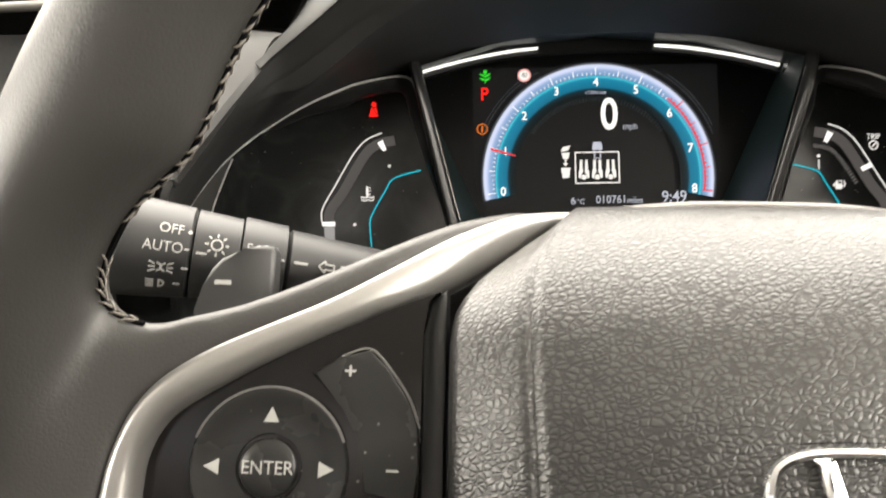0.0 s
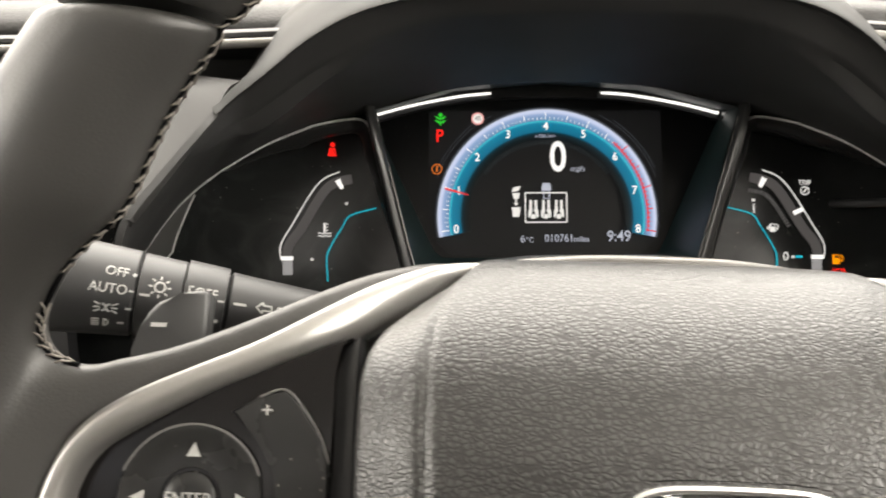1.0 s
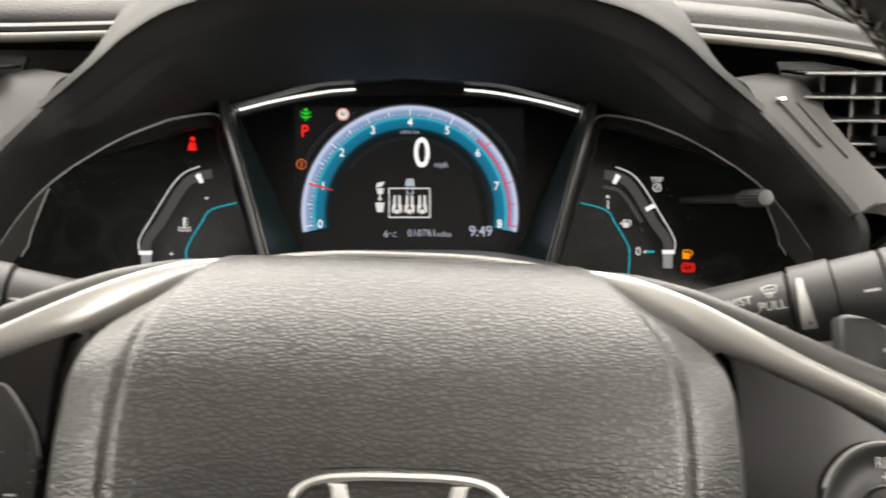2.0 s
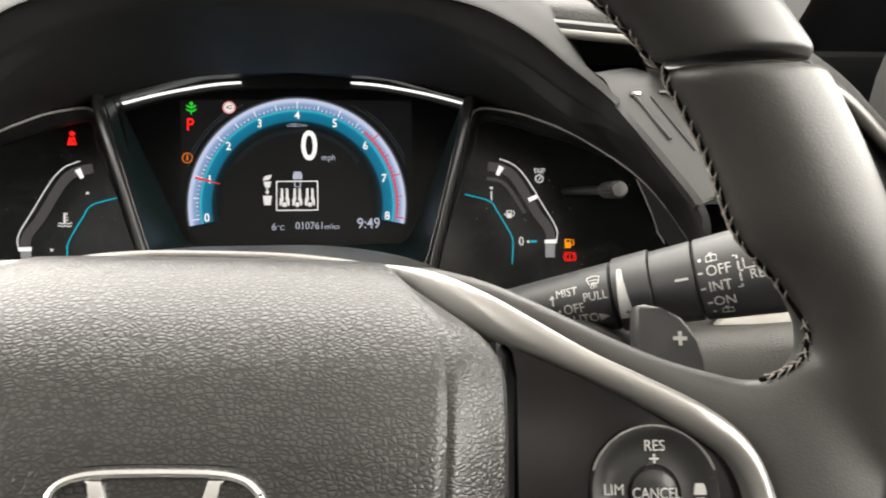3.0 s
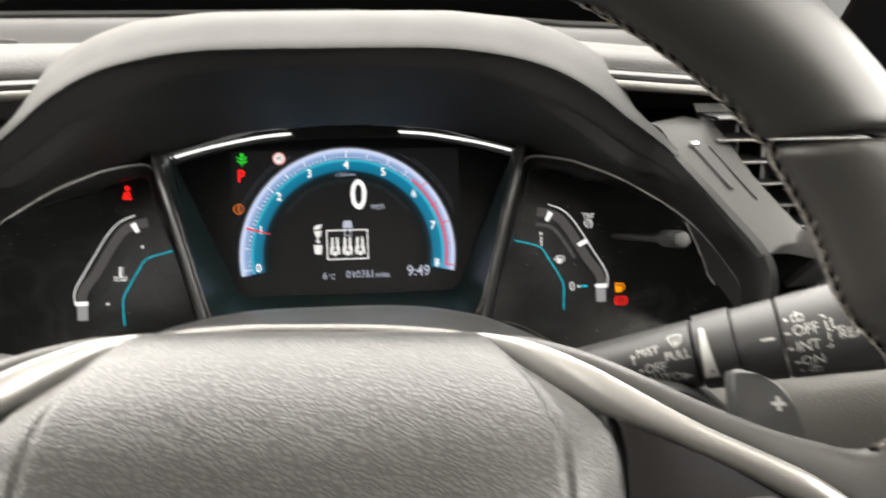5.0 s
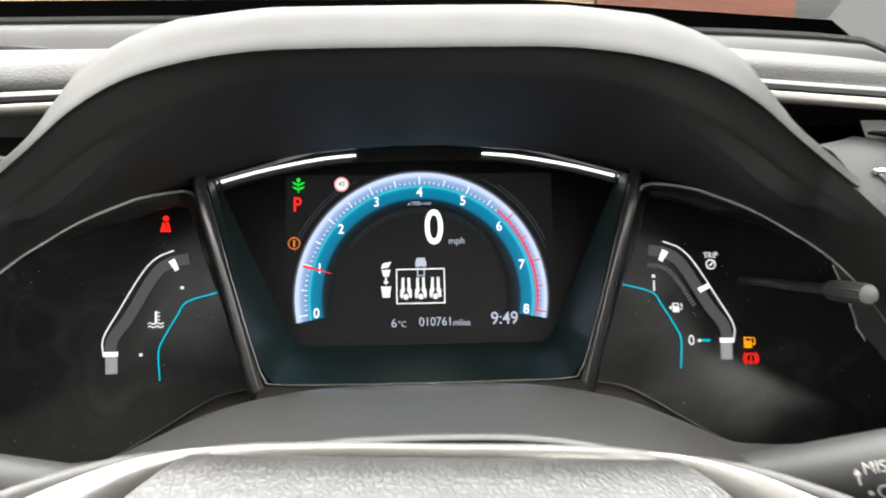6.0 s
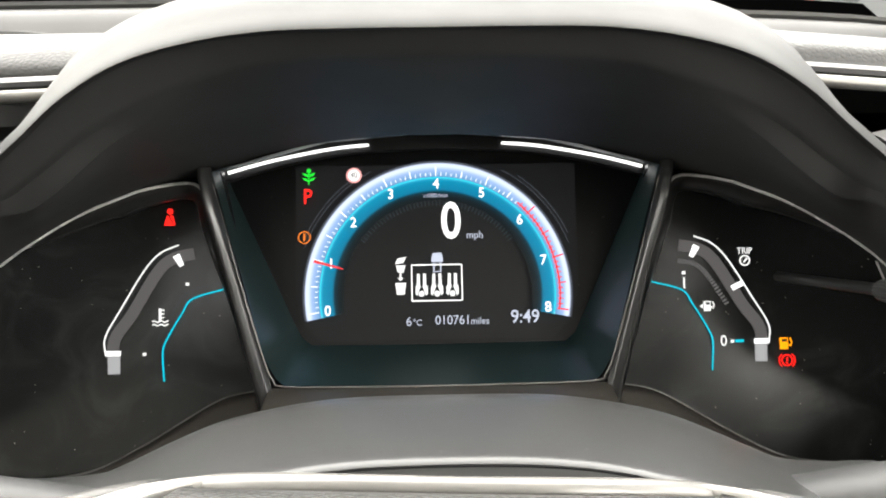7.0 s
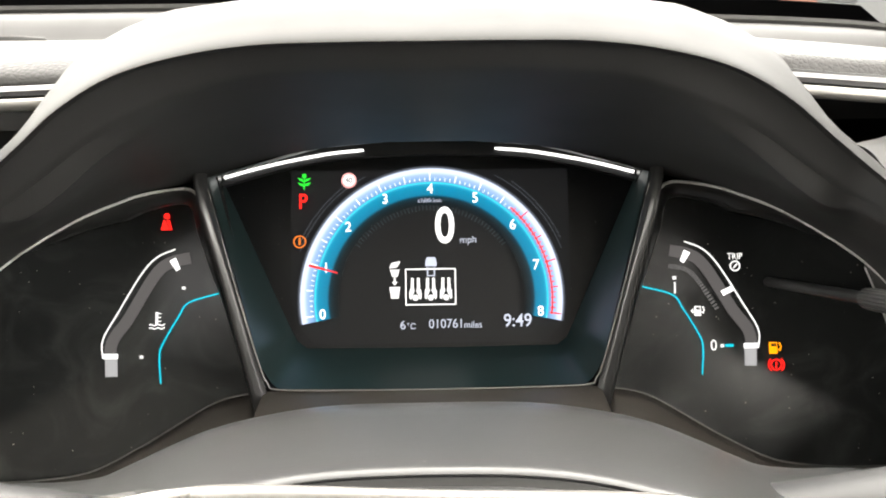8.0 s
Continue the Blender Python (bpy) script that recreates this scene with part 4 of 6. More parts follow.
        c = [(s * 0.1065, 0.4235, 1.1330), (s * 0.1038, 0.4000, 1.1215), (s * 0.0938, 0.4000, 1.0740), (s * 0.0866, 0.3990, 1.0400), (s * 0.0818, 0.3980, 1.0180)]
        d = [(s * 0.1085, 0.4400, 1.1330), (s * 0.1060, 0.4300, 1.1215), (s * 0.0960, 0.4300, 1.0740), (s * 0.0890, 0.4300, 1.0400), (s * 0.0840, 0.4300, 1.0180)]
        across = [smooth_line(list(q), 4) for q in zip(*[smooth_line(e, 3) for e in (a, b, c, d)])]
        world_part("pillar", loft(across, thick=0.001), GLOSS_PILLAR, label="satin black divider", angle=60)
        build_dial(cl, to_local, s)
    # trip knob rod
    rod = world_part("trip_rod", tube([(0.1628, 0.4230, 1.0690), (0.1622, 0.3350, 1.0790)], 0.0024, 14), GLOSS_PILLAR, label="black rod of the trip knob")
    knurl = lathe([(0.0028, 0.0), (0.0040, 0.0012), (0.0042, 0.0040), (0.0042, 0.0250), (0.0036, 0.0266), (0.0010, 0.0268)], 36)
    for k, v in enumerate(knurl.verts):
        if k % 2 and 36 <= k < 180:
            v.co.x, v.co.y = v.co.x * 0.93, v.co.y * 0.93
    aim = (Vector((0.1617, 0.3136, 1.0814)) - Vector((0.1624, 0.3420, 1.0782))).to_track_quat("Z", "Y").to_matrix().to_4x4()
    world_part("trip_knob", shifted(knurl, m=Matrix.Translation((0.1624, 0.3405, 1.0784)) @ aim), KNOB_GREY, rod, "ribbed grey knob end", angle=30)


def build_dial(cl, to_local, s):
    """A side dial: smoked face, lit scale, rim line."""
    m = to_local @ POD
    if s > 0:
        outline = [(0.070, -0.10), (0.34, -0.10), (0.34, 0.064), (0.104, 0.064)]
    else:
        outline = [(-0.070, -0.10), (-0.104, 0.064), (-0.34, 0.064), (-0.34, -0.10)]
    face = slab(outline, -0.006, 0.0)
    shifted(face, m=m)
    dial = part("dial_face", face, GAUGE_FACE, cl, "smoked black dial face", smooth=False)

    def dp(name, bm, mat, label=""):
        bm.transform(m)
        return part(name, bm, mat, dial, label, smooth=False)

    scale = smooth_line([(0.1232, 0.0250), (0.1320, 0.0212), (0.1395, 0.0130), (0.1500, -0.0045), (0.1575, -0.0180), (0.1572, -0.0268)], 5)
    band = smooth_line([(0.1160, 0.0208), (0.1260, 0.0185), (0.1335, 0.0120), (0.1455, -0.0080), (0.1535, -0.0200), (0.1533, -0.0352)], 5)
    blue = smooth_line([(0.1015, 0.0036), (0.1165, -0.0007), (0.1215, -0.0075), (0.1285, -0.0195), (0.1305, -0.0260), (0.1297, -0.0393)], 5)
    f = lambda line: [(s * p[0], p[1]) for p in line]
    dp("scale_line", ribbon(f(scale), 0.00065, 0.0012), WHITE_SOFT, "white scale line")
    dp("scale_band", ribbon(f(band), 0.0056, 0.0006), BAND_LIT, "grey lit band")
    dp("blue_line", ribbon(f(blue), [0.0007] * len(blue), 0.0010), CYAN_LIT, "cyan line")
    dp("band_end", ribbon(f([(0.1535, -0.0262), (0.1533, -0.0355)]), 0.0058, 0.0008), GREY_LIT)
    dp("mark", ribbon(f([(0.1500, -0.0258), (0.1570, -0.0258)]), 0.0024, 0.0016), WHITE_LIT)
    dp("mark", ribbon(f([(0.1243, 0.0202), (0.1215, 0.0150)]), [0.0034, 0.0022], 0.0016), WHITE_LIT)
    corner = smooth_line([(0.0885, 0.3988, 1.0460), (0.0942, 0.3995, 1.0740), (0.0985, 0.4000, 1.0980), (0.1012, 0.4012, 1.1110), (0.1040, 0.4040, 1.1168), (0.1095, 0.4080, 1.1188), (0.1170, 0.4105, 1.1185), (0.1260, 0.4122, 1.1172)], 5)
    top = corner + smooth_line([(0.1355, 0.4130, 1.1152)] + [(p[0], p[1] - 0.002, p[2]) for p in BACK[6:]], 6)
    rimline = [(s * p[0], p[1], p[2]) for p in top[14:-1]] + [(s * p[0], p[1] - 0.002, p[2]) for p in smooth_line(BACK_LOW, 6)]
    # the dark wall that drops from the rim to the face
    sunk = []
    for i, p in enumerate(top):
        k = min(1.0, i / 12) * min(1.0, (len(top) - 1 - i) / 10)
        d = Vector((0.150 - p[0], 0, 1.050 - p[2])).normalized()
        sunk.append([(s * (p[0] + d.x * a * k), p[1] + b, p[2] + d.z * a * k) for a, b in ((0, 0.0003), (0.0018, 0.0006), (0.0040, 0.0024), (0.0080, 0.0062), (0.0088, 0.0085), (0.0090, 0.030))])
    inner_edge = [to_local @ Vector((row[3][0], row[3][1] - 0.0004, row[3][2])) for row in sunk[6:-4]]
    bm = loft(sunk, thick=0.0006)
    bm.transform(to_local)
    part("rim_wall", bm, GLOSS_PILLAR, dial, "glossy black inner wall", angle=50)
    part("wall_line", tube(inner_edge, 0.0002, 6), BEZEL, dial, "faint inner edge line")
    bm = tube(rimline, 0.00075, 6)
    bm.transform(to_local)
    part("rim_line", bm, PIPE, dial, "thin bright rim line")
    low = smooth_line(BACK_LOW[1:], 5)
    taper = [min(1.0, i / 11) for i in range(len(low))]
    bm = loft([[(s * p[0], p[1] - 0.0025, p[2]) for p in low], [(s * (p[0] - 0.0065 * k), p[1] + 0.0012 * k, p[2] - 0.001) for p, k in zip(low, taper)], [(s * (p[0] - 0.0135 * k), p[1] + 0.004 * k, p[2] - 0.002) for p, k in zip(low, taper)]], thick=0.001)
    bm.transform(to_local)
    part("bezel_line", tube([to_local @ Vector((s * (p[0] - 0.0135 * k), p[1] + 0.0036 * k, p[2] - 0.002)) for p, k in zip(low, taper)], 0.0005, 6), PIPE, dial, "thin bright inner line")
    part("rim_bezel", bm, BEZEL, dial, "dark satin inner bezel")
    edge = smooth_line([(0.0835, -0.0440), (0.0960, -0.0460), (0.1050, -0.0492), (0.1150, -0.0548), (0.1270, -0.0620), (0.1396, -0.0692), (0.1615, -0.0795), (0.1860, -0.0830), (0.2070, -0.0835), (0.2380, -0.0830)], 4)
    dp("lower_line", tube([(s * p[0], p[1], 0.0030) for p in edge], 0.0004, 6), PIPE_DIM, "thin bright lower edge line")
    dp("sill", loft([[(s * p[0], p[1] - 0.0005, 0.0028) for p in edge], [(s * p[0], p[1] - 0.0040, 0.0060) for p in edge], [(s * p[0], p[1] - 0.016, 0.014) for p in edge],
                     [(s * p[0], p[1] - 0.05, 0.028) for p in edge]], thick=0.002, seen=(0, 0.2, 1.0)), SILL, "brown-black sill below the dial").data.shade_smooth()
    if s < 0:
        dp("mark", slab([(-0.1198, 0.0056), (-0.1184, 0.0056), (-0.1184, 0.0070), (-0.1198, 0.0070)], 0.0004, 0.0012), WHITE_SOFT)
        dp("mark", slab([(-0.1398, -0.0271), (-0.1384, -0.0271), (-0.1384, -0.0257), (-0.1398, -0.0257)], 0.0004, 0.0012), WHITE_SOFT)
        wave = lambda y: ribbon([(-0.1355 + 0.00085 * k, y + 0.0004 * math.sin(k * math.pi / 2)) for k in range(10)], 0.0006, 0.0012)
        dp("coolant_symbol", join(ribbon([(-0.1318, -0.0050), (-0.1318, -0.0110)], 0.0012, 0.0012), ribbon([(-0.1318, -0.0058), (-0.1298, -0.0058)], 0.0005, 0.0012),
                                  ribbon([(-0.1318, -0.0076), (-0.1298, -0.0076)], 0.0005, 0.0012), ribbon([(-0.1318, -0.0094), (-0.1298, -0.0094)], 0.0005, 0.0012), wave(-0.0112), wave(-0.0128)), WHITE_SOFT, "white coolant symbol")
        belt = join(slab(circle(-0.1275, 0.0412, 0.0014, 14), 0.0004, 0.0012), slab([(-0.1290, 0.0392), (-0.1262, 0.0392), (-0.1250, 0.0345), (-0.1302, 0.0345)], 0.0004, 0.0012))
        dp("belt_lamp", belt, RED_LIT, "red belt lamp")
        dp("belt_lamp_slash", ribbon([(-0.1296, 0.0420), (-0.1254, 0.0350)], 0.0005, 0.0018), BLACK)
    else:
        dp("mark", ribbon([(0.1405, -0.0005), (0.1458, 0.0020)], 0.0026, 0.0016), WHITE_LIT)
        dp("mark", slab([(0.1171, 0.0066), (0.1186, 0.0066), (0.1186, 0.0081), (0.1171, 0.0081)], 0.0004, 0.0012), WHITE_SOFT)
        dp("mark", slab([(0.1392, -0.0264), (0.1406, -0.0264), (0.1406, -0.0250), (0.1392, -0.0250)], 0.0004, 0.0012), WHITE_SOFT)
        dp("mark", ribbon([(0.1412, -0.0256), (0.1452, -0.0256)], 0.0013, 0.0012), CYAN_LIT, "cyan mark")
        hatch = smooth_line([(0.1153, 0.0132), (0.1240, 0.0112), (0.1300, 0.0050), (0.1385, -0.0086)], 10)
        dp("inner_scale", join(*[ribbon([p, p + (q - p) * 0.55], 0.0022, 0.0008) for p, q in zip(hatch, hatch[1:])]), FAINT_SCALE, "grey dotted scale")
        dp("numeral", lettering("1", 0.0056, (0.1178, 0.0022), 0.0012), WHITE_SOFT)
        dp("numeral", lettering("0", 0.0052, (0.1356, -0.0256), 0.0012, squeeze=0.9), WHITE_SOFT)
        pump = lambda x, y, k: join(slab([(x - 0.0022 * k, y - 0.0026 * k), (x + 0.0012 * k, y - 0.0026 * k), (x + 0.0012 * k, y + 0.0026 * k), (x - 0.0022 * k, y + 0.0026 * k)], 0.0004, 0.0012),
                                    ribbon([(x + 0.0014 * k, y - 0.0004 * k), (x + 0.0024 * k, y - 0.0012 * k), (x + 0.0030 * k, y + 0.0006 * k), (x + 0.0022 * k, y + 0.0024 * k)], 0.0006, 0.0012))
        dp("pump_symbol", join(pump(0.1290, -0.0088, 0.9), slab([(0.1252, -0.0088), (0.1264, -0.0078), (0.1264, -0.0098)], 0.0004, 0.0012)), WHITE_SOFT, "white pump symbol")
        dp("pump_window", slab([(0.1276, -0.0082), (0.1296, -0.0082), (0.1296, -0.0070), (0.1276, -0.0070)], 0.0013, 0.0015), BLACK)
        dp("trip_text", lettering("TRIP", 0.0031, (0.1475, 0.0172), 0.0012, squeeze=0.85), WHITE_SOFT)
        dp("trip_symbol", join(shifted(arc_band(0.0020, 0.0026, 0, 2 * math.pi, 24, 0.0012), dx=0.1475, dy=0.0127), ribbon([(0.1468, 0.0118), (0.1486, 0.0138)], 0.0007, 0.0012)), WHITE_SOFT, "white dial symbol")
        dp("fuel_lamp", pump(0.1650, -0.0272, 1.05), AMBER_LIT, "orange fuel lamp")
        dp("fuel_lamp_window", slab([(0.1632, -0.0264), (0.1658, -0.0264), (0.1658, -0.0250), (0.1632, -0.0250)], 0.0013, 0.0015), BLACK)
        dp("brake_lamp", join(shifted(arc_band(0.0022, 0.0028, 0, 2 * math.pi, 28, 0.0012), dx=0.1655, dy=-0.0352), shifted(arc_band(0.0035, 0.0040, radians(-50), radians(50), 10, 0.0012), dx=0.1655, dy=-0.0352),
                              shifted(arc_band(0.0035, 0.0040, radians(130), radians(230), 10, 0.0012), dx=0.1655, dy=-0.0352), ribbon([(0.1655, -0.0338), (0.1655, -0.0356)], 0.0007, 0.0012), slab(circle(0.1655, -0.0365, 0.0004, 8), 0.0004, 0.0012)), RED_LIT, "red brake lamp")


build_cluster()


# ---- steering column shroud ----
def build_shroud():
    sh = thing("column_shroud", pose(0, 0.27, 1.0), "dark grey rounded steering column cover with dust", "column cover")
    crest = mirror_line([tuple(p) for p in smooth_line([(0, 1.0652), (0.020, 1.0651), (0.034, 1.0643), (0.0480, 1.0622), (0.0624, 1.0588), (0.0755, 1.0535), (0.0870, 1.0482), (0.0975, 1.0440), (0.1120, 1.0425), (0.130, 1.0415), (0.15, 1.030)], 4)])
    rows = []
    bow = lambda x, y: 0.0062 * min(1.0, abs(x) / 0.055) ** 2 * min(1.0, max(0.0, (0.262 - y) / 0.03))
    for y, dz, k in smooth_line([(0.43, -0.085, 1.15), (0.36, -0.050, 1.10), (0.31, -0.020, 1.04), (0.285, -0.0050, 1.01), (0.27, 0.0, 1.0), (0.255, 0.0008, 0.99), (0.236, 0.0013, 0.975), (0.2285, 0.0012, 0.968), (0.2262, 0.0006, 0.966), (0.2245, -0.0010, 0.964), (0.2236, -0.0022, 0.96), (0.2230, -0.04, 0.95)], 3):
        rows.append([(x * k, y - bow(x, y) - 0.27, z + dz - 1.0) for x, z in crest])
    part("upper_cover", loft(rows, thick=0.004, seen=(0, 0, 0.5)), GREY_PLASTIC, sh, "dusty dark grey upper cover")
    part("lower_cover", loft([[(x, y - 0.27, z - 1.0) for x, z in ((-0.055, 1.02), (-0.050, 0.985), (-0.02, 0.965), (0.02, 0.965), (0.050, 0.985), (0.055, 1.02))] for y in (0.21, 0.30, 0.40)], thick=0.004, seen=(0, 0.0, 0.5)), BLACK, sh, "black lower cover")
    # collar between the cover and the wheel's hub, behind a narrow gap
    near = [(x, z) for x, z in crest if abs(x) < 0.062]
    rows = []
    for dy, dz in smooth_line([(-0.0001, -0.030), (-0.0004, -0.0016), (-0.0016, -0.0011), (-0.0036, -0.0003), (-0.0080, 0.0001), (-0.0140, 0.0003), (-0.0215, 0.0003), (-0.0250, -0.0030)], 3):
        rows.append([(x, 0.2236 + dy - bow(x, 0.2236) - 0.27, z + dz * (1 if dz < 0 else 1 - 0.7 * (x / 0.062) ** 2) - 1.0) for x, z in near])
    part("collar", loft(rows, thick=0.002, seen=(0, 0, 0.5)), GREY_PLASTIC, sh, "grey plastic collar")
    # black strip laid into the gap in place of its shade
    part("gap_shade", tube([(x, 0.2240 - bow(x, 0.2236) - 0.27, z - 0.0003 - 1.0) for x, z in near], 0.0010, 8), FABRIC, sh, "black strip for the gap's shade")


build_shroud()


# ---- steering wheel ----
RIM_R, RIM_T = 0.1767, 0.0157
RIM_LOCAL = WHEEL.inverted() @ RIM
WARP_U = [0.0, 0.045, 0.052, 0.065, 0.080, 0.092, 0.105, 0.120, 0.132, 0.20]
WARP_W = [-0.0285, -0.0285, -0.0265, -0.0165, -0.006, 0.000, 0.004, 0.007, 0.009, 0.009]


def spoke_warp(x, y):
    """How far the spoke's face stands back towards the hub."""
    return ease(abs(x), WARP_U, WARP_W)


# thumb rests: the rim's inner side swells where the hand lies
GRIP_A = [-90, 5, 12, 17.5, 20, 22.5, 25, 27.5, 30, 32.5, 37.5, 42, 47, 52, 90]
GRIP_R = [0.0, -0.0010, -0.0016, -0.0018, -0.0008, 0.0012, 0.0042, 0.0070, 0.0072, 0.0062, 0.0040, 0.0026, 0.0010, 0.0004, 0.0]


def rim_point(theta, phi, grow=0.0):
    """phi: round the section, 0 outwards, 90 towards the driver."""
    r = RIM_T + grow
    deg = math.degrees(math.asin(max(-1, min(1, math.sin(theta)))))
    grip = float(np.interp(deg, GRIP_A, GRIP_R)) * (1 - math.cos(phi)) / 2
    swell = float(np.interp(deg, [-90, 0, 10, 18, 24], [0.0, 0.0026, 0.0022, 0.0010, 0.0])) * max(0.0, math.cos(phi))
    rr = RIM_R + r * math.cos(phi) - grip + swell
    return tuple(RIM_LOCAL @ Vector((rr * math.cos(theta), rr * math.sin(theta), r * math.sin(phi))))


def rim_piece(a0, a1, cut0, cut1, steps):
    """A stretch of the rim; cut: degrees by which the joint leans from the inside to the outside of the section."""
    bm = bmesh.new()
    sides = 40
    rings = []
    ends = [(0.0, -0.0022), (0.003, -0.0006), (0.008, 0.0)]
    stations = [(t, g) for t, g in ends] + [(k / steps, 0.0) for k in range(1, steps) if 0.015 < k / steps < 0.985] + [(1 - t, g) for t, g in reversed(ends)]
    for t, g in stations:
        ring = []
        for k in range(sides):
            phi = 2 * math.pi * k / sides
            lean = (1 + math.cos(phi)) / 2
            b0, b1 = a0 + cut0 * lean, a1 + cut1 * lean
            ring.append(bm.verts.new(rim_point(radians(b0 + (b1 - b0) * t), phi, g)))
        rings.append(ring)
    for a, b in zip(rings, rings[1:]):
        for k in range(sides):
            bm.faces.new((a[k], a[(k + 1) % sides], b[(k + 1) % sides], b[k]))
    bm.faces.new(rings[0])
    bm.faces.new(list(reversed(rings[-1])))
    return bm


TRIM_TOP = [(0.0550, 0.0450), (0.0655, 0.0414), (0.0785, 0.0342), (0.0915, 0.0256), (0.1044, 0.0176), (0.1180, 0.0110), (0.1300, 0.0050), (0.1390, -0.0008), (0.1446, -0.0072), (0.1478, -0.0143), (0.1500, -0.0240), (0.1510, -0.0420)]
TRIM_LOW = [(0.0550, 0.0396), (0.0665, 0.0298), (0.0810, 0.0195), (0.0934, 0.0143), (0.1070, 0.0085), (0.1200, 0.0020), (0.1315, -0.0046), (0.1385, -0.0097), (0.1423, -0.0162), (0.1435, -0.0240), (0.1435, -0.0420)]


def spoke_solid(s):
    """The padded spoke under the leather: from below the trim's upper edge out into the rim."""
    ends = [(0.0, 0.0560, 0.0456), (1.0, 0.0655, 0.0436), (2.0, 0.0790, 0.0384), (3.0, 0.0945, 0.0304), (4.0, 0.1075, 0.0236), (5.0, 0.1235, 0.0164), (6.0, 0.1375, 0.0122), (6.6, 0.1462, 0.0106),
            (7.0, 0.1528, 0.0116), (7.5, 0.1590, 0.0172), (8.0, 0.1660, 0.0262), (8.5, 0.1745, 0.0100), (9.0, 0.1750, 0.0000), (9.6, 0.1750, -0.0120), (10.4, 0.1750, -0.0260), (11.0, 0.1750, -0.0460)]
    near = 0.0 if s > 0 else 0.003
    top = lambda u: ease(u, [0.0, 0.045, 0.052, 0.065, 0.080, 0.092, 0.105, 0.120, 0.135, 0.150, 0.163, 0.18], [-0.0250, -0.0250, -0.0232, -0.0130, -0.0025, 0.0035, 0.0075, 0.0105, 0.0128, 0.0158, 0.0188, 0.0196])
    rows = []
    for f, x, y in smooth_line(ends, 4):
        i = min(int(f), len(TRIM_TOP) - 2)
        a = np.array(TRIM_TOP[i]) + (np.array(TRIM_TOP[i + 1]) - np.array(TRIM_TOP[i])) * (f - i)
        b = np.array(TRIM_LOW[min(i, len(TRIM_LOW) - 1)])
        c = a + (b - a) / np.linalg.norm(b - a) * 0.0022
        e = np.array((x - near * min(1.0, max(0.0, f - 6.0)), y))
        roll = min(1.0, max(0.0, 7.6 - f))
        upper, lower = [], []
        for t in (0, 0.15, 0.3, 0.45, 0.6, 0.7, 0.8, 0.88, 0.95, 1.0):
            p = c + (e - c) * t
            fall = 0.0045 * roll * (1 - math.sqrt(max(0.0, 1 - (max(0.0, t - 0.45) / 0.55) ** 2)))
            z = top(p[0]) - 0.0006 - fall
            upper.append((s * p[0], p[1], z))
            lower.append((s * p[0], p[1], top(p[0]) - 0.0125))
        rows.append(upper + lower[::-1])
    bm = loft(rows, close=True)
    bm.faces.new([v for v in bm.verts[:20]])
    bm.verts.ensure_lookup_table()
    bm.faces.new([bm.verts[k] for k in range(len(bm.verts) - 20, len(bm.verts))])
    bmesh.ops.recalc_face_normals(bm, faces=bm.faces)
    return bm


def grip_skin(s):
    """Side rim and spoke under one leather: the union of both, its inner corners drawn smooth."""
    rim = rim_piece(-70, 45.0, 0.0, -7.5, 90) if s > 0 else rim_piece(135.0, 250, 7.5, 0.0, 90)
    bmesh.ops.recalc_face_normals(rim, faces=rim.faces)
    me = bpy.data.meshes.new("side_grip")
    both = join(rim, spoke_solid(s))
    both.to_mesh(me)
    both.free()
    tmp = new("side_grip", me)
    mod = tmp.modifiers.new("union", "REMESH")
    mod.mode, mod.voxel_size, mod.adaptivity = "VOXEL", 0.0011, 0.0
    out = bpy.data.meshes.new_from_object(tmp.evaluated_get(bpy.context.evaluated_depsgraph_get()))
    bpy.data.objects.remove(tmp)
    bpy.data.meshes.remove(me)
    n = len(out.vertices)
    co = np.empty(n * 3)
    out.vertices.foreach_get("co", co)
    co = co.reshape(n, 3)
    ed = np.empty(len(out.edges) * 2, int)
    out.edges.foreach_get("vertices", ed)
    a, b = ed.reshape(-1, 2).T
    count = np.bincount(a, minlength=n) + np.bincount(b, minlength=n)
    # most where spoke and rim meet, little elsewhere
    u, v = s * co[:, 0], co[:, 1]
    zone = np.clip((u - 0.138) / 0.012, 0, 1) * np.clip((0.176 - u) / 0.012, 0, 1) * np.clip((0.030 - v) / 0.012, 0, 1) * np.clip((co[:, 2] + 0.004) / 0.008, 0, 1)
    for step in range(70):
        w = 0.5 * (zone if step >= 8 else np.maximum(zone, 0.8))[:, None]
        mean = np.stack([np.bincount(a, co[b, k], n) + np.bincount(b, co[a, k], n) for k in range(3)], 1) / count[:, None]
        co = co + (mean - co) * w
    out.vertices.foreach_set("co", co.ravel())
    out.update()
    return out


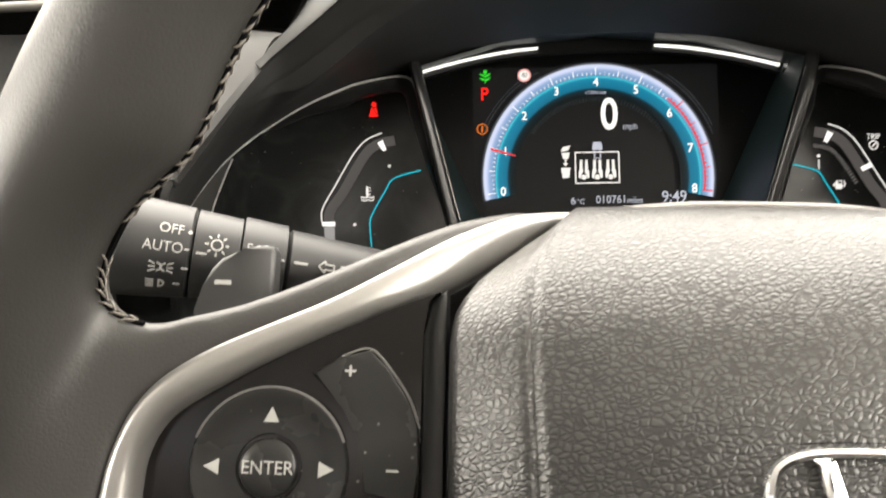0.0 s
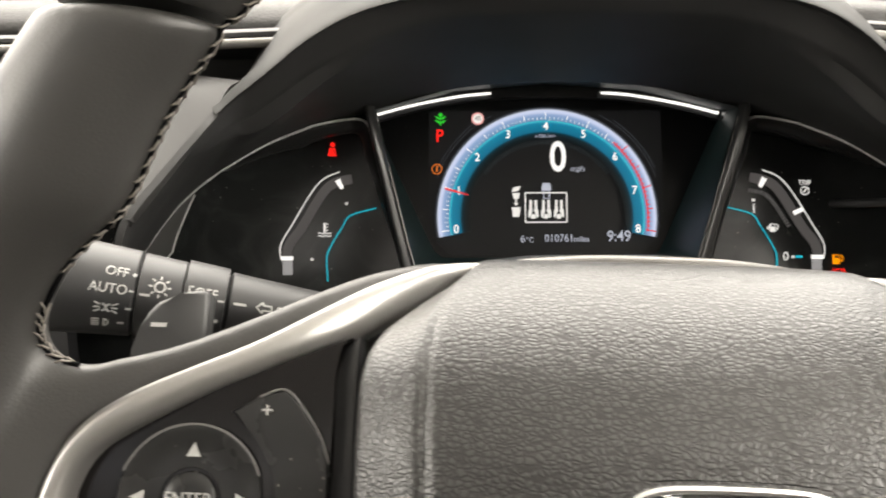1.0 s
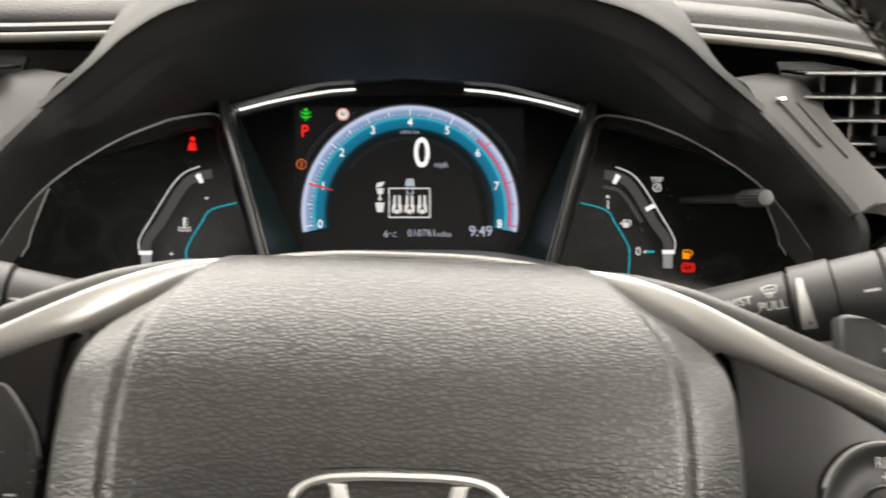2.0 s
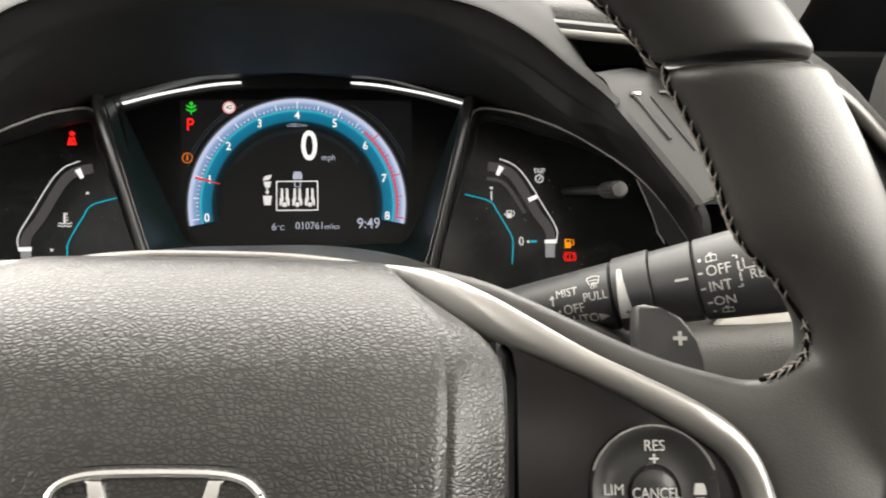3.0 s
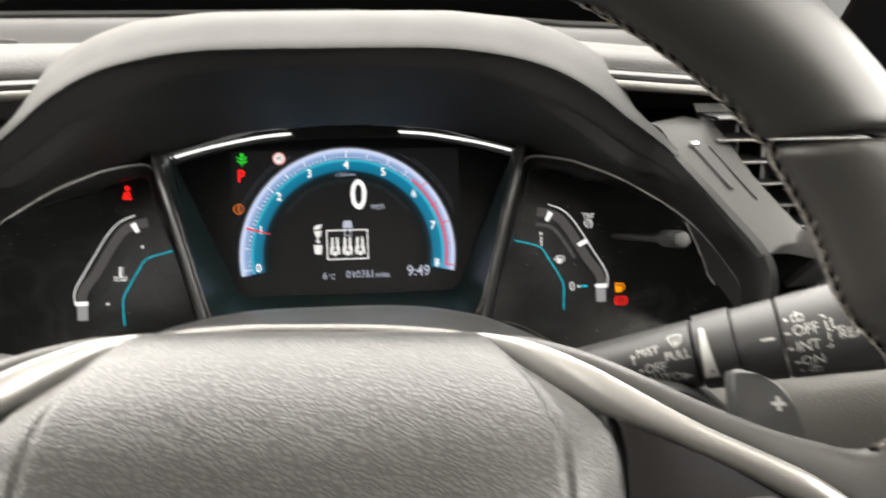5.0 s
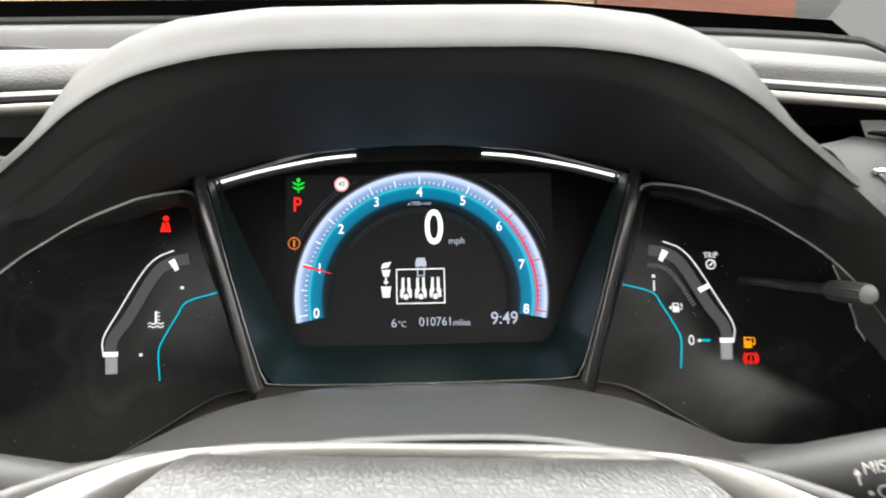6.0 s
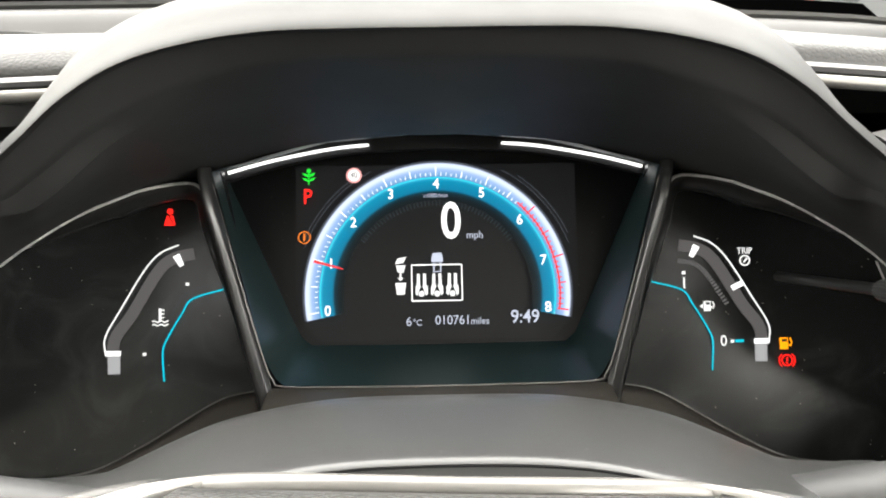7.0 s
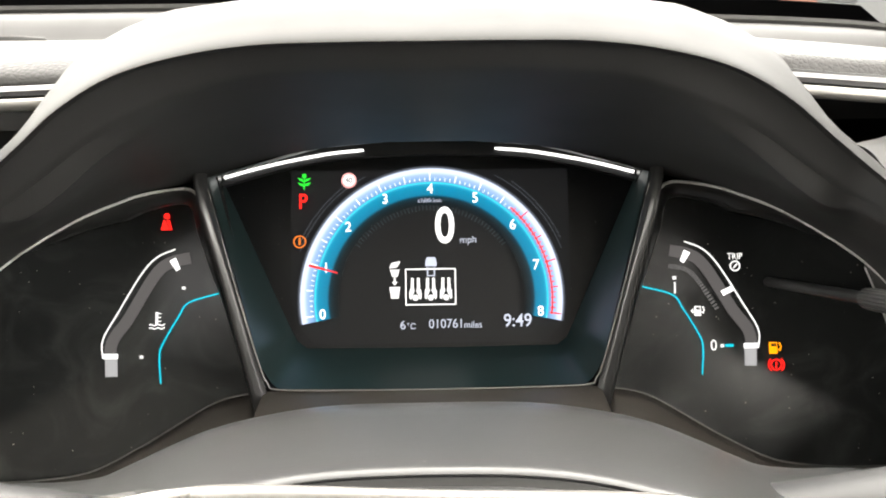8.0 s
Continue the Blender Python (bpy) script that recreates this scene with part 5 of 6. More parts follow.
def build_wheel():
    wh = thing("steering_wheel", WHEEL, "black leather steering wheel with satin silver spoke trims", "steering wheel")
    top = part("upper_rim", rim_piece(45.7, 134.3, -7.5, 7.5, 60), TOP_LEATHER, wh, "smooth black upper rim")
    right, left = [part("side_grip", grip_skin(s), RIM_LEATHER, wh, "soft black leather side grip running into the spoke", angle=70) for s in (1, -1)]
    part("lower_rim", rim_piece(250.6, 289.4, 0.0, 0.0, 24), TOP_LEATHER, wh)
    for s, rim in ((1, right), (-1, left)):
        # satin silver trim
        tt, tl = smooth_line([(0.0455, 0.0462)] + TRIM_TOP, 3), smooth_line([(0.0455, 0.0432)] + TRIM_LOW, 3)
        n = 40
        pick = lambda l, f: np.array((np.interp(f, np.linspace(0, 1, len(l)), [q[0] for q in l]), np.interp(f, np.linspace(0, 1, len(l)), [q[1] for q in l])))
        rows = []
        for w, lift in ((0.0, -0.004), (0.0, 0.0004), (0.05, 0.0020), (0.13, 0.0029), (0.35, 0.0035), (0.60, 0.0034), (0.82, 0.0025), (0.95, 0.0011), (1.0, 0.0), (1.0, -0.005)):
            row = []
            for k in range(n + 1):
                f = k / n
                a, b = pick(tt, f), pick(tl, f)
                p = a * (1 - w) + b * w
                row.append((s * p[0], p[1], spoke_warp(p[0], 0) + 0.0035 + lift * (0.35 + 0.65 * min(1, f * 4))))
            rows.append(row)
        part("spoke_trim", loft(rows, thick=0.0008, seen=(0, 0, 1)), SATIN, wh, "satin silver spoke trim", angle=60)
        # gloss black switch panel
        low = [(s * p[0], p[1] - 0.0002) for p in smooth_line(TRIM_LOW[2:], 3)]
        panel_out = low + [(s * 0.140, -0.062), (s * 0.086, -0.062), (s * 0.0845, -0.020), (s * 0.0845, 0.010), (s * 0.0838, 0.0172)]
        panel = part("switch_panel", slab(panel_out, -0.010, 0.0018, 0.0012, 2, lambda x, y: 0.0060), PIANO, wh, "gloss black switch panel", angle=30)
        gap = [(s * 0.0795, 0.0205), (s * 0.0838, 0.0172), (s * 0.0845, 0.010), (s * 0.0845, -0.062), (s * 0.0790, -0.062)]
        part("panel_side", slab(gap, -0.012, 0.0035, 0.0010, 2), BLACK, wh, "black gap edge")
        build_switches(panel, s)
        build_paddle(wh, s)
        build_stitches(rim, top, s)
    build_pad(wh)
    part("hub_cover", slab(circle(0, -0.01, 0.045, 40), -0.055, -0.030, 0.008, 4), BLACK, wh, "black hub behind the pad")


def arrow(cx, cy, ang, size=0.0021):
    return slab([(cx + size * math.cos(ang + a), cy + size * math.sin(ang + a)) for a in (0, 2.2, -2.2)], 0, 0.0001)


def build_switches(panel, s):
    cx, cy, z = (0.1197 if s > 0 else -0.1166), (-0.0186 if s > 0 else -0.0196), 0.0078
    ring = lathe([(0.0172, -0.002), (0.0172, 0.0006), (0.0167, 0.0014), (0.0158, 0.0014), (0.0142, 0.0006), (0.0100, 0.0002), (0.0072, 0.0004), (0.0066, -0.0005)], 56)
    dpad = part("rocker_ring", shifted(ring, cx, cy, z), BUTTON, panel, "round black four-way switch", angle=30)
    # pale arc paints in the shine on the ring's upper edge
    part("ring_edge", shifted(arc_band(0.0168, 0.0173, radians(20), radians(160), 40, 0.0014), cx, cy, z), PIPE_DIM, dpad, "painted edge highlight", smooth=False)
    cap_ = part("centre_button", shifted(lathe([(0.0063, -0.002), (0.0063, 0.0008), (0.0058, 0.0014), (0.0030, 0.0017), (0.0004, 0.0018)], 40), cx, cy, z), BUTTON, panel, "round black centre button", angle=50)
    zt = z + 0.0020
    if s < 0:
        part("button_text", lettering("ENTER", 0.0028, (cx, cy), zt, squeeze=0.95), PRINT, cap_, smooth=False)
        for dx, dy, a in ((0, 0.0108, math.pi / 2), (-0.0120, 0, math.pi), (0.0120, 0, 0)):
            part("arrow_mark", shifted(arrow(cx + dx, cy + dy, a), dz=z + 0.0008), PRINT, dpad, smooth=False)
        rk = [(-0.1084, 0.0006), (-0.1025, 0.0042), (-0.0958, 0.0061), (-0.0913, 0.0017), (-0.0868, -0.0047), (-0.0846, -0.0105), (-0.0842, -0.0191), (-0.0852, -0.0262), (-0.0962, -0.0240), (-0.0966, -0.0132), (-0.1007, -0.0063)]
        rocker = part("volume_rocker", slab(rk, 0.004, 0.0094, 0.0007, 3), BUTTON, panel, "black volume rocker switch", angle=30)
        # pale line paints in the highlight along the rocker's bevel
        edge = smooth_line([(-0.1020, 0.0044), (-0.0960, 0.0062), (-0.0912, 0.0018), (-0.0867, -0.0046), (-0.0845, -0.0105)], 5)
        part("rocker_edge", tube([(p[0], p[1], 0.0090) for p in edge], 0.00028, 6), PIPE_DIM, rocker, "painted edge highlight")
        part("plus_mark", join(ribbon([(-0.1011, 0.0013), (-0.0987, 0.0013)], 0.0005, 0.0096), ribbon([(-0.0999, 0.0001), (-0.0999, 0.0025)], 0.0005, 0.0096)), PRINT, rocker, smooth=False)
        part("minus_mark", ribbon([(-0.0913, -0.0193), (-0.0887, -0.0193)], 0.0005, 0.0096), PRINT, rocker, smooth=False)
    else:
        part("button_text", lettering("CANCEL", 0.0027, (cx, cy), zt, squeeze=0.86), PRINT, cap_, smooth=False)
        part("ring_text", lettering("RES", 0.0028, (cx + 0.0004, cy + 0.0118), z + 0.0009, squeeze=0.92), PRINT, dpad, smooth=False)
        part("ring_text", lettering("LIM", 0.0028, (cx - 0.0108, cy + 0.0008), z + 0.0009, squeeze=0.92), PRINT, dpad, smooth=False)
        part("plus_mark", join(ribbon([(cx - 0.0010, cy + 0.0086), (cx + 0.0014, cy + 0.0086)], 0.0005, z + 0.0009), ribbon([(cx + 0.0002, cy + 0.0074), (cx + 0.0002, cy + 0.0098)], 0.0005, z + 0.0009)), PRINT, dpad, smooth=False)
        ax, ay = cx + 0.0120, cy + 0.0004
        car = join(slab([(ax - 0.0016, ay + 0.0004), (ax - 0.0011, ay + 0.0020), (ax + 0.0011, ay + 0.0020), (ax + 0.0016, ay + 0.0004), (ax + 0.0016, ay - 0.0008), (ax - 0.0016, ay - 0.0008)], z, z + 0.0009),
                   ribbon([(ax - 0.0012, ay - 0.0018), (ax + 0.0012, ay - 0.0018)], 0.0007, z + 0.0009), ribbon([(ax - 0.0015, ay - 0.0031), (ax + 0.0015, ay - 0.0031)], 0.0007, z + 0.0009))
        part("car_mark", car, PRINT, dpad, smooth=False)


def build_paddle(wh, s):
    out = [(0.1243, 0.0150), (0.1247, 0.0318), (0.1254, 0.0330), (0.1275, 0.0334), (0.1322, 0.0319), (0.1378, 0.0293), (0.1402, 0.0266), (0.1419, 0.0222), (0.1436, 0.0160), (0.1450, 0.0060), (0.130, 0.000)]
    ridge = lambda x, y: -0.0035 * max(0.0, (0.1330 - abs(x)) / 0.010)
    pad = part("shift_paddle", slab([(s * p[0], p[1]) for p in out], -0.0165, -0.0115, 0.0013, 3, ridge), PADDLE, wh, "charcoal gear shift paddle", angle=30)
    cx, cy, z = s * 0.1368, 0.0230, -0.0112
    bm = ribbon([(cx - 0.0021, cy), (cx + 0.0021, cy)], 0.0011, z)
    if s > 0:
        bm = join(bm, ribbon([(cx, cy - 0.0021), (cx, cy + 0.0021)], 0.0011, z + 0.0001))
    part("paddle_mark", bm, PRINT, pad, smooth=False)


def build_stitches(rim, top, s):
    """Crossed thread along the inner side of the rim, one short loop after the other, and the seam below it."""
    skin, away = [], []
    for ob in (rim, top):
        n = len(ob.data.vertices)
        a, b = np.empty(n * 3), np.empty(n * 3)
        ob.data.vertices.foreach_get("co", a)
        ob.data.vertex_normals.foreach_get("vector", b)
        skin.append(a.reshape(n, 3))
        away.append(b.reshape(n, 3))
    skin, away = np.concatenate(skin), np.concatenate(away)

    def lay(p):
        """The place on the leather nearest to p, and the way out of it."""
        d = ((skin - np.array(p)) ** 2).sum(1)
        k = np.argsort(d)[:6]
        w = 1 / (d[k] + 1e-8)
        up = Vector(((away[k] * w[:, None]).sum(0) / w.sum()).tolist()).normalized()
        q = Vector(((skin[k] * w[:, None]).sum(0) / w.sum()).tolist())
        return q, up

    def along_rim(theta, across):
        return rim_point(theta if s > 0 else math.pi - theta, radians(177 + across))

    a0, a1, count = radians(21.0), radians(66), 32
    bend = [(s * p[0] + (0.0 if s > 0 else 0.003), p[1], p[2]) for p in smooth_line([(0.1550, 0.0300, 0.0205), (0.1552, 0.0250, 0.0198), (0.1556, 0.0200, 0.0182), (0.1554, 0.0158, 0.0158), (0.1534, 0.0122, 0.0128), (0.1488, 0.0100, 0.0108)], 4)]
    line = [along_rim(a1 + (a0 - a1) * k / 80, 0) for k in range(81)] + bend[6:]
    part("seam", tube([q + up * 0.0001 for q, up in map(lay, line)], 0.0008, 6), FABRIC, rim, "dark seam")
    bm = tube([(0, -0.0022, -0.0003), (0, -0.0010, 0.0005), (0, 0.0010, 0.0005), (0, 0.0022, -0.0003)], [0.00016, 0.00029, 0.00029, 0.00016], 6)
    bmesh.ops.recalc_face_normals(bm, faces=bm.faces)
    me = bpy.data.meshes.new("stitch")
    bm.to_mesh(me)
    bm.free()
    for p in me.polygons:
        p.use_smooth = True
    me.materials.append(THREAD)
    rnd = random.Random(3 + s)

    def stitch(p, ahead, side):
        q, up = lay(p)
        d = Vector(ahead) - Vector(p)
        d = (d - up * d.dot(up)).normalized()
        ob = new("stitch", me)
        ob.parent = rim
        ob.matrix_basis = Matrix.Translation(q + up * 0.0003) @ Matrix((d.cross(up), d, up)).transposed().to_4x4() @ Matrix.Rotation(radians(side * 30 + rnd.uniform(-12, 12)), 4, "Z")

    for k in range(count):
        for side in (-1, 1):
            th = a0 + (a1 - a0) * (k + 0.25 * side + 0.5 + rnd.uniform(-0.12, 0.12)) / count
            stitch(along_rim(th, side * 2.4), along_rim(th + 0.01, side * 2.4), side)
    # the thread turns along the spoke's top edge
    for k in range(6, len(bend) - 1, 2):
        for side in (-1, 1):
            stitch(tuple(np.array(bend[k]) + (0, 0, side * 0.0008)), tuple(np.array(bend[k + 1]) + (0, 0, side * 0.0008)), side)


def build_pad(wh):
    """The airbag cover: a wide domed face between two soft creases, with a top that rolls away from the driver."""
    key = [-0.08, -0.06, -0.02, 0.006, 0.0130, 0.0195, 0.0290, 0.0370, 0.0418, 0.0448]
    half = [0.070, 0.076, 0.0795, 0.0800, 0.0795, 0.0765, 0.0665, 0.0565, 0.0512, 0.0480]
    edge = [0.006, 0.010, 0.0120, 0.0100, 0.0070, 0.0020, -0.0095, -0.0205, -0.0265, -0.0300]
    fold = [0.0545, 0.0590, 0.0622, 0.0632, 0.0632, 0.0624, 0.0592, 0.0540, 0.0500, 0.0474]
    mid_v = [-0.08, -0.05, -0.030, -0.010, 0.008, 0.0205, 0.0310, 0.0380, 0.0420, 0.0438, 0.0448]
    mid_w = [0.028, 0.0325, 0.0335, 0.0325, 0.0275, 0.0205, 0.0120, 0.0045, -0.0020, -0.0075, -0.0125]
    vs = [0.0446, 0.0443, 0.0437, 0.0427, 0.0413, 0.0396, 0.0376, 0.0352] + [0.0325 - 0.0035 * k for k in range(31)]
    rows = []
    rnd = random.Random(11)
    for v in vs:
        a, e, c, x0 = ease(v, key, half), ease(v, key, edge), ease(v, mid_v, mid_w), ease(v, key, fold)
        soft = min(1.0, max(0.0, (0.0425 - v) / 0.012))
        row = []
        for k in range(-62, 63):
            m = abs(k)
            if m <= 40:
                x = x0 * math.sin(m / 40 * math.pi / 2)
                f = 1 - 0.10 * (x / x0) ** 4
            else:
                q = ((m - 40) / 22) ** 1.5
                x = x0 + (a - x0) * q
                f = 0.90 - 0.52 * q ** 1.2 if q < 0.84 else (0.90 - 0.52 * 0.84 ** 1.2) * math.sqrt(max(0.0, 1 - ((q - 0.84) / 0.16) ** 2.2))
            crease = -0.0011 * math.exp(-((x - x0) / 0.0013) ** 2)
            wrinkle = 0.00012 * rnd.uniform(-1, 1) * math.exp(-((x - x0) / 0.0022) ** 2)
            row.append((math.copysign(x, k) + 0.0014 * min(1.0, max(0.0, (0.035 - v) / 0.02)), v, e + (c - e) * f - 0.0010 * (x / a) ** 2 + (crease + wrinkle) * soft))
        rows.append(row)
    back_top = [(x, y - 0.004, z - 0.006) for x, y, z in rows[0]]
    rows = [back_top] + rows
    rows = [[(r[0][0], r[0][1], r[0][2] - 0.02)] + r + [(r[-1][0], r[-1][1], r[-1][2] - 0.02)] for r in rows]
    pad = part("airbag_cover", loft(rows), PAD_LEATHER, wh, "grained black airbag cover", angle=70)
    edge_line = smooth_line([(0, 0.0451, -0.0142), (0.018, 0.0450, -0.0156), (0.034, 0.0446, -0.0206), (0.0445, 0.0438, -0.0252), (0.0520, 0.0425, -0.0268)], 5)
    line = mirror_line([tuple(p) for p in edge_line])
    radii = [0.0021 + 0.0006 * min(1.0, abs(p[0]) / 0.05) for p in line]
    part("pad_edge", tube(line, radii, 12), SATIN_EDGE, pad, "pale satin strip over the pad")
    # plain chrome emblem: a rounded frame and two uprights in a shallow recess
    ex, z = 0.0014, 0.0325
    dv = -0.0025
    out = [(-0.0225, -0.0175), (-0.0212, -0.0125), (-0.0165, -0.0100), (-0.008, -0.0092), (0.008, -0.0092), (0.0165, -0.0100), (0.0212, -0.0125), (0.0225, -0.0175), (0.0195, -0.036), (0.0160, -0.0405), (0.0, -0.0415), (-0.0160, -0.0405), (-0.0195, -0.036)]
    out = [(p[0] * 0.99, p[1] + dv + 0.0005) for p in out]
    em = part("emblem", tube([(p[0] + ex, p[1], z + 0.0012) for p in smooth_line(out + [out[0]], 4)[:-1]], 0.0011, 8, closed=True), CHROME, pad, "chrome emblem frame")
    for s in (1, -1):
        up = [(s * 0.0160 + ex, -0.0112), (s * 0.0118 + ex, -0.0112), (s * 0.0080 + ex, -0.0240), (s * 0.0100 + ex, -0.0395), (s * 0.0135 + ex, -0.0395), (s * 0.0118 + ex, -0.0240)]
        up = [((p[0] - ex) * 0.93 + ex, p[1] + dv + 0.0012) for p in up]
        part("emblem_upright", slab(up, z - 0.001, z + 0.0022, 0.0008, 2), CHROME, em, angle=30)
    # near-black ring round the frame paints in the shadow of the recess
    rim = [(p[0] * 1.07 + ex, p[1] + 0.0012) for p in smooth_line(out + [out[0]], 4)[:-1]]
    part("emblem_shade", tube([(p[0], p[1], z - 0.0010) for p in rim], 0.0011, 6, closed=True), FABRIC, em, "dark ring for the recess's shade")


build_wheel()


# ---- stalks ----
def build_stalk(name, outer, inner, r_out, r_in, rings, label, text_fn):
    """A control stalk: outer is the far end of the visible part, inner the end near the column."""
    a, b = Vector(outer), Vector(inner)
    axis = (b - a).normalized() if outer[0] < 0 else (a - b).normalized()
    front = Vector((0, -1, 0.22))
    front = (front - axis * front.dot(axis)).normalized()
    up = front.cross(axis)
    m = Matrix((axis, up, front)).transposed().to_4x4()
    m.translation = a if outer[0] < 0 else b
    st = thing(name, m, label, "control stalk", group="column stalks")
    length = (b - a).length
    turn = Matrix(((0, 0, 1, 0), (0, 1, 0, 0), (-1, 0, 0, 0), (0, 0, 0, 1)))

    def radius(x):
        t = x / length
        if outer[0] > 0:
            t = 1 - t
        return r_out + (r_in - r_out) * min(max(t, -0.6), 1.7)

    for x0, x1, dr, mat, lab in rings:
        n = 6
        prof = [(radius(x0) + dr - 0.0012, x0)] + [(radius(x0 + (x1 - x0) * k / n) + dr, x0 + (x1 - x0) * (0.02 + 0.96 * k / n)) for k in range(n + 1)] + [(radius(x1) + dr - 0.0012, x1)]
        bm = lathe(prof, 48)
        bm.transform(turn)
        part("stalk_section", bm, mat, st, lab, angle=30)

    def wrap(bm, x, ang, mat, name_, lab="", rot=0.0, dr=0.0):
        """Lays flat print round the stalk at x along it and ang degrees above its front."""
        bm.transform(Matrix.Rotation(radians(rot), 4, "Z"))
        bmesh.ops.subdivide_edges(bm, edges=[e for e in bm.edges if e.calc_length() > 0.002], cuts=2)
        for v in bm.verts:
            xx = x + v.co.x
            r = radius(xx) + 0.00025 + dr + v.co.z
            t = radians(ang) + v.co.y / radius(xx)
            v.co = (xx, r * math.sin(t), r * math.cos(t))
        return part(name_, bm, mat, st, lab, smooth=False)

    text_fn(wrap)
    return st


def left_print(wrap):
    w = lambda t, x, a, h=0.0030, **k: wrap(lettering(t, h, (0, 0), 0, squeeze=0.92), x, a, PRINT, "print", **k)
    w("OFF", 0.0042, 27)
    wrap(slab(circle(0, 0, 0.0006, 10), 0, 0.0001), 0.0094, 26, PRINT, "print_dot")
    w("AUTO", 0.0026, 5)
    wrap(ribbon([(-0.0007, 0), (0.0007, 0)], 0.0006), 0.0092, 5, PRINT, "print_mark")
    lamp = join(shifted(arc_band(0.0010, 0.0015, radians(-90), radians(90), 10), dx=0.0004), ribbon([(0.0004, -0.0015), (0.0004, 0.0015)], 0.0005),
                *[ribbon([(-0.0010, y), (-0.0032, y)], 0.0004) for y in (-0.0013, -0.00045, 0.00045, 0.0013)])
    wrap(lamp, 0.0022, -41, PRINT, "print_symbol", "white headlamp symbol")
    wrap(ribbon([(-0.0009, 0), (0.0009, 0)], 0.0006), 0.0074, -40, PRINT, "print_mark")
    side = join(*[shifted(arc_band(0.0009, 0.0014, radians(-90) if q > 0 else radians(90), radians(90) if q > 0 else radians(270), 10), dx=-q * 0.0012) for q in (1, -1)],
                *[ribbon([(q * 0.0016, y * 0.0008), (q * 0.0034, y * 0.0016)], 0.0004) for q in (1, -1) for y in (-1, 0, 1)])
    wrap(side, 0.0028, -19, PRINT, "print_symbol", "white side lamp symbol")
    wrap(ribbon([(-0.0009, 0), (0.0009, 0)], 0.0006), 0.0092, -18, PRINT, "print_mark")
    wrap(ribbon([(-0.0015, 0), (0.0015, 0)], 0.0007), 0.0132, 3, PRINT, "print_mark")
    sunm = join(arc_band(0.0013, 0.0018, 0, 2 * math.pi, 20), *[ribbon([(0.0023 * math.cos(a), 0.0023 * math.sin(a)), (0.0034 * math.cos(a), 0.0034 * math.sin(a))], 0.0005) for a in [math.pi * k / 4 for k in range(8)]])
    wrap(sunm, 0.0172, 16, PRINT, "print_symbol", "white lamp symbol")
    w("OFF", 0.0312, 16, 0.0031, dr=0.0006)
    wrap(ribbon([(-0.0006, -0.0012), (-0.0006, 0.0017), (0.0006, 0.0017)], 0.0004), 0.0266, 16, PRINT, "print_mark", dr=0.0006)
    wrap(ribbon([(-0.0009, 0), (0.0009, 0)], 0.0006), 0.0360, 9, PRINT, "print_mark", dr=0.0006)
    wrap(slab(circle(0, 0, 0.0006, 10), 0, 0.0001), 0.0355, -20, PRINT, "print_dot", dr=0.0006)
    wrap(ribbon([(-0.0020, 0), (0.0020, 0)], 0.0008), 0.0420, 9, PRINT, "print_mark")
    for q, x in ((1, 0.0500), (-1, 0.0565)):
        pts = [(-0.0026 * q, 0), (-0.0006 * q, 0.0018), (-0.0006 * q, 0.0008), (0.0022 * q, 0.0008), (0.0022 * q, -0.0008), (-0.0006 * q, -0.0008), (-0.0006 * q, -0.0018), (-0.0026 * q, 0)]
        wrap(join(*[ribbon([a, b], 0.0005) for a, b in zip(pts, pts[1:])]), x, 9, PRINT, "print_symbol", "white arrow outline")


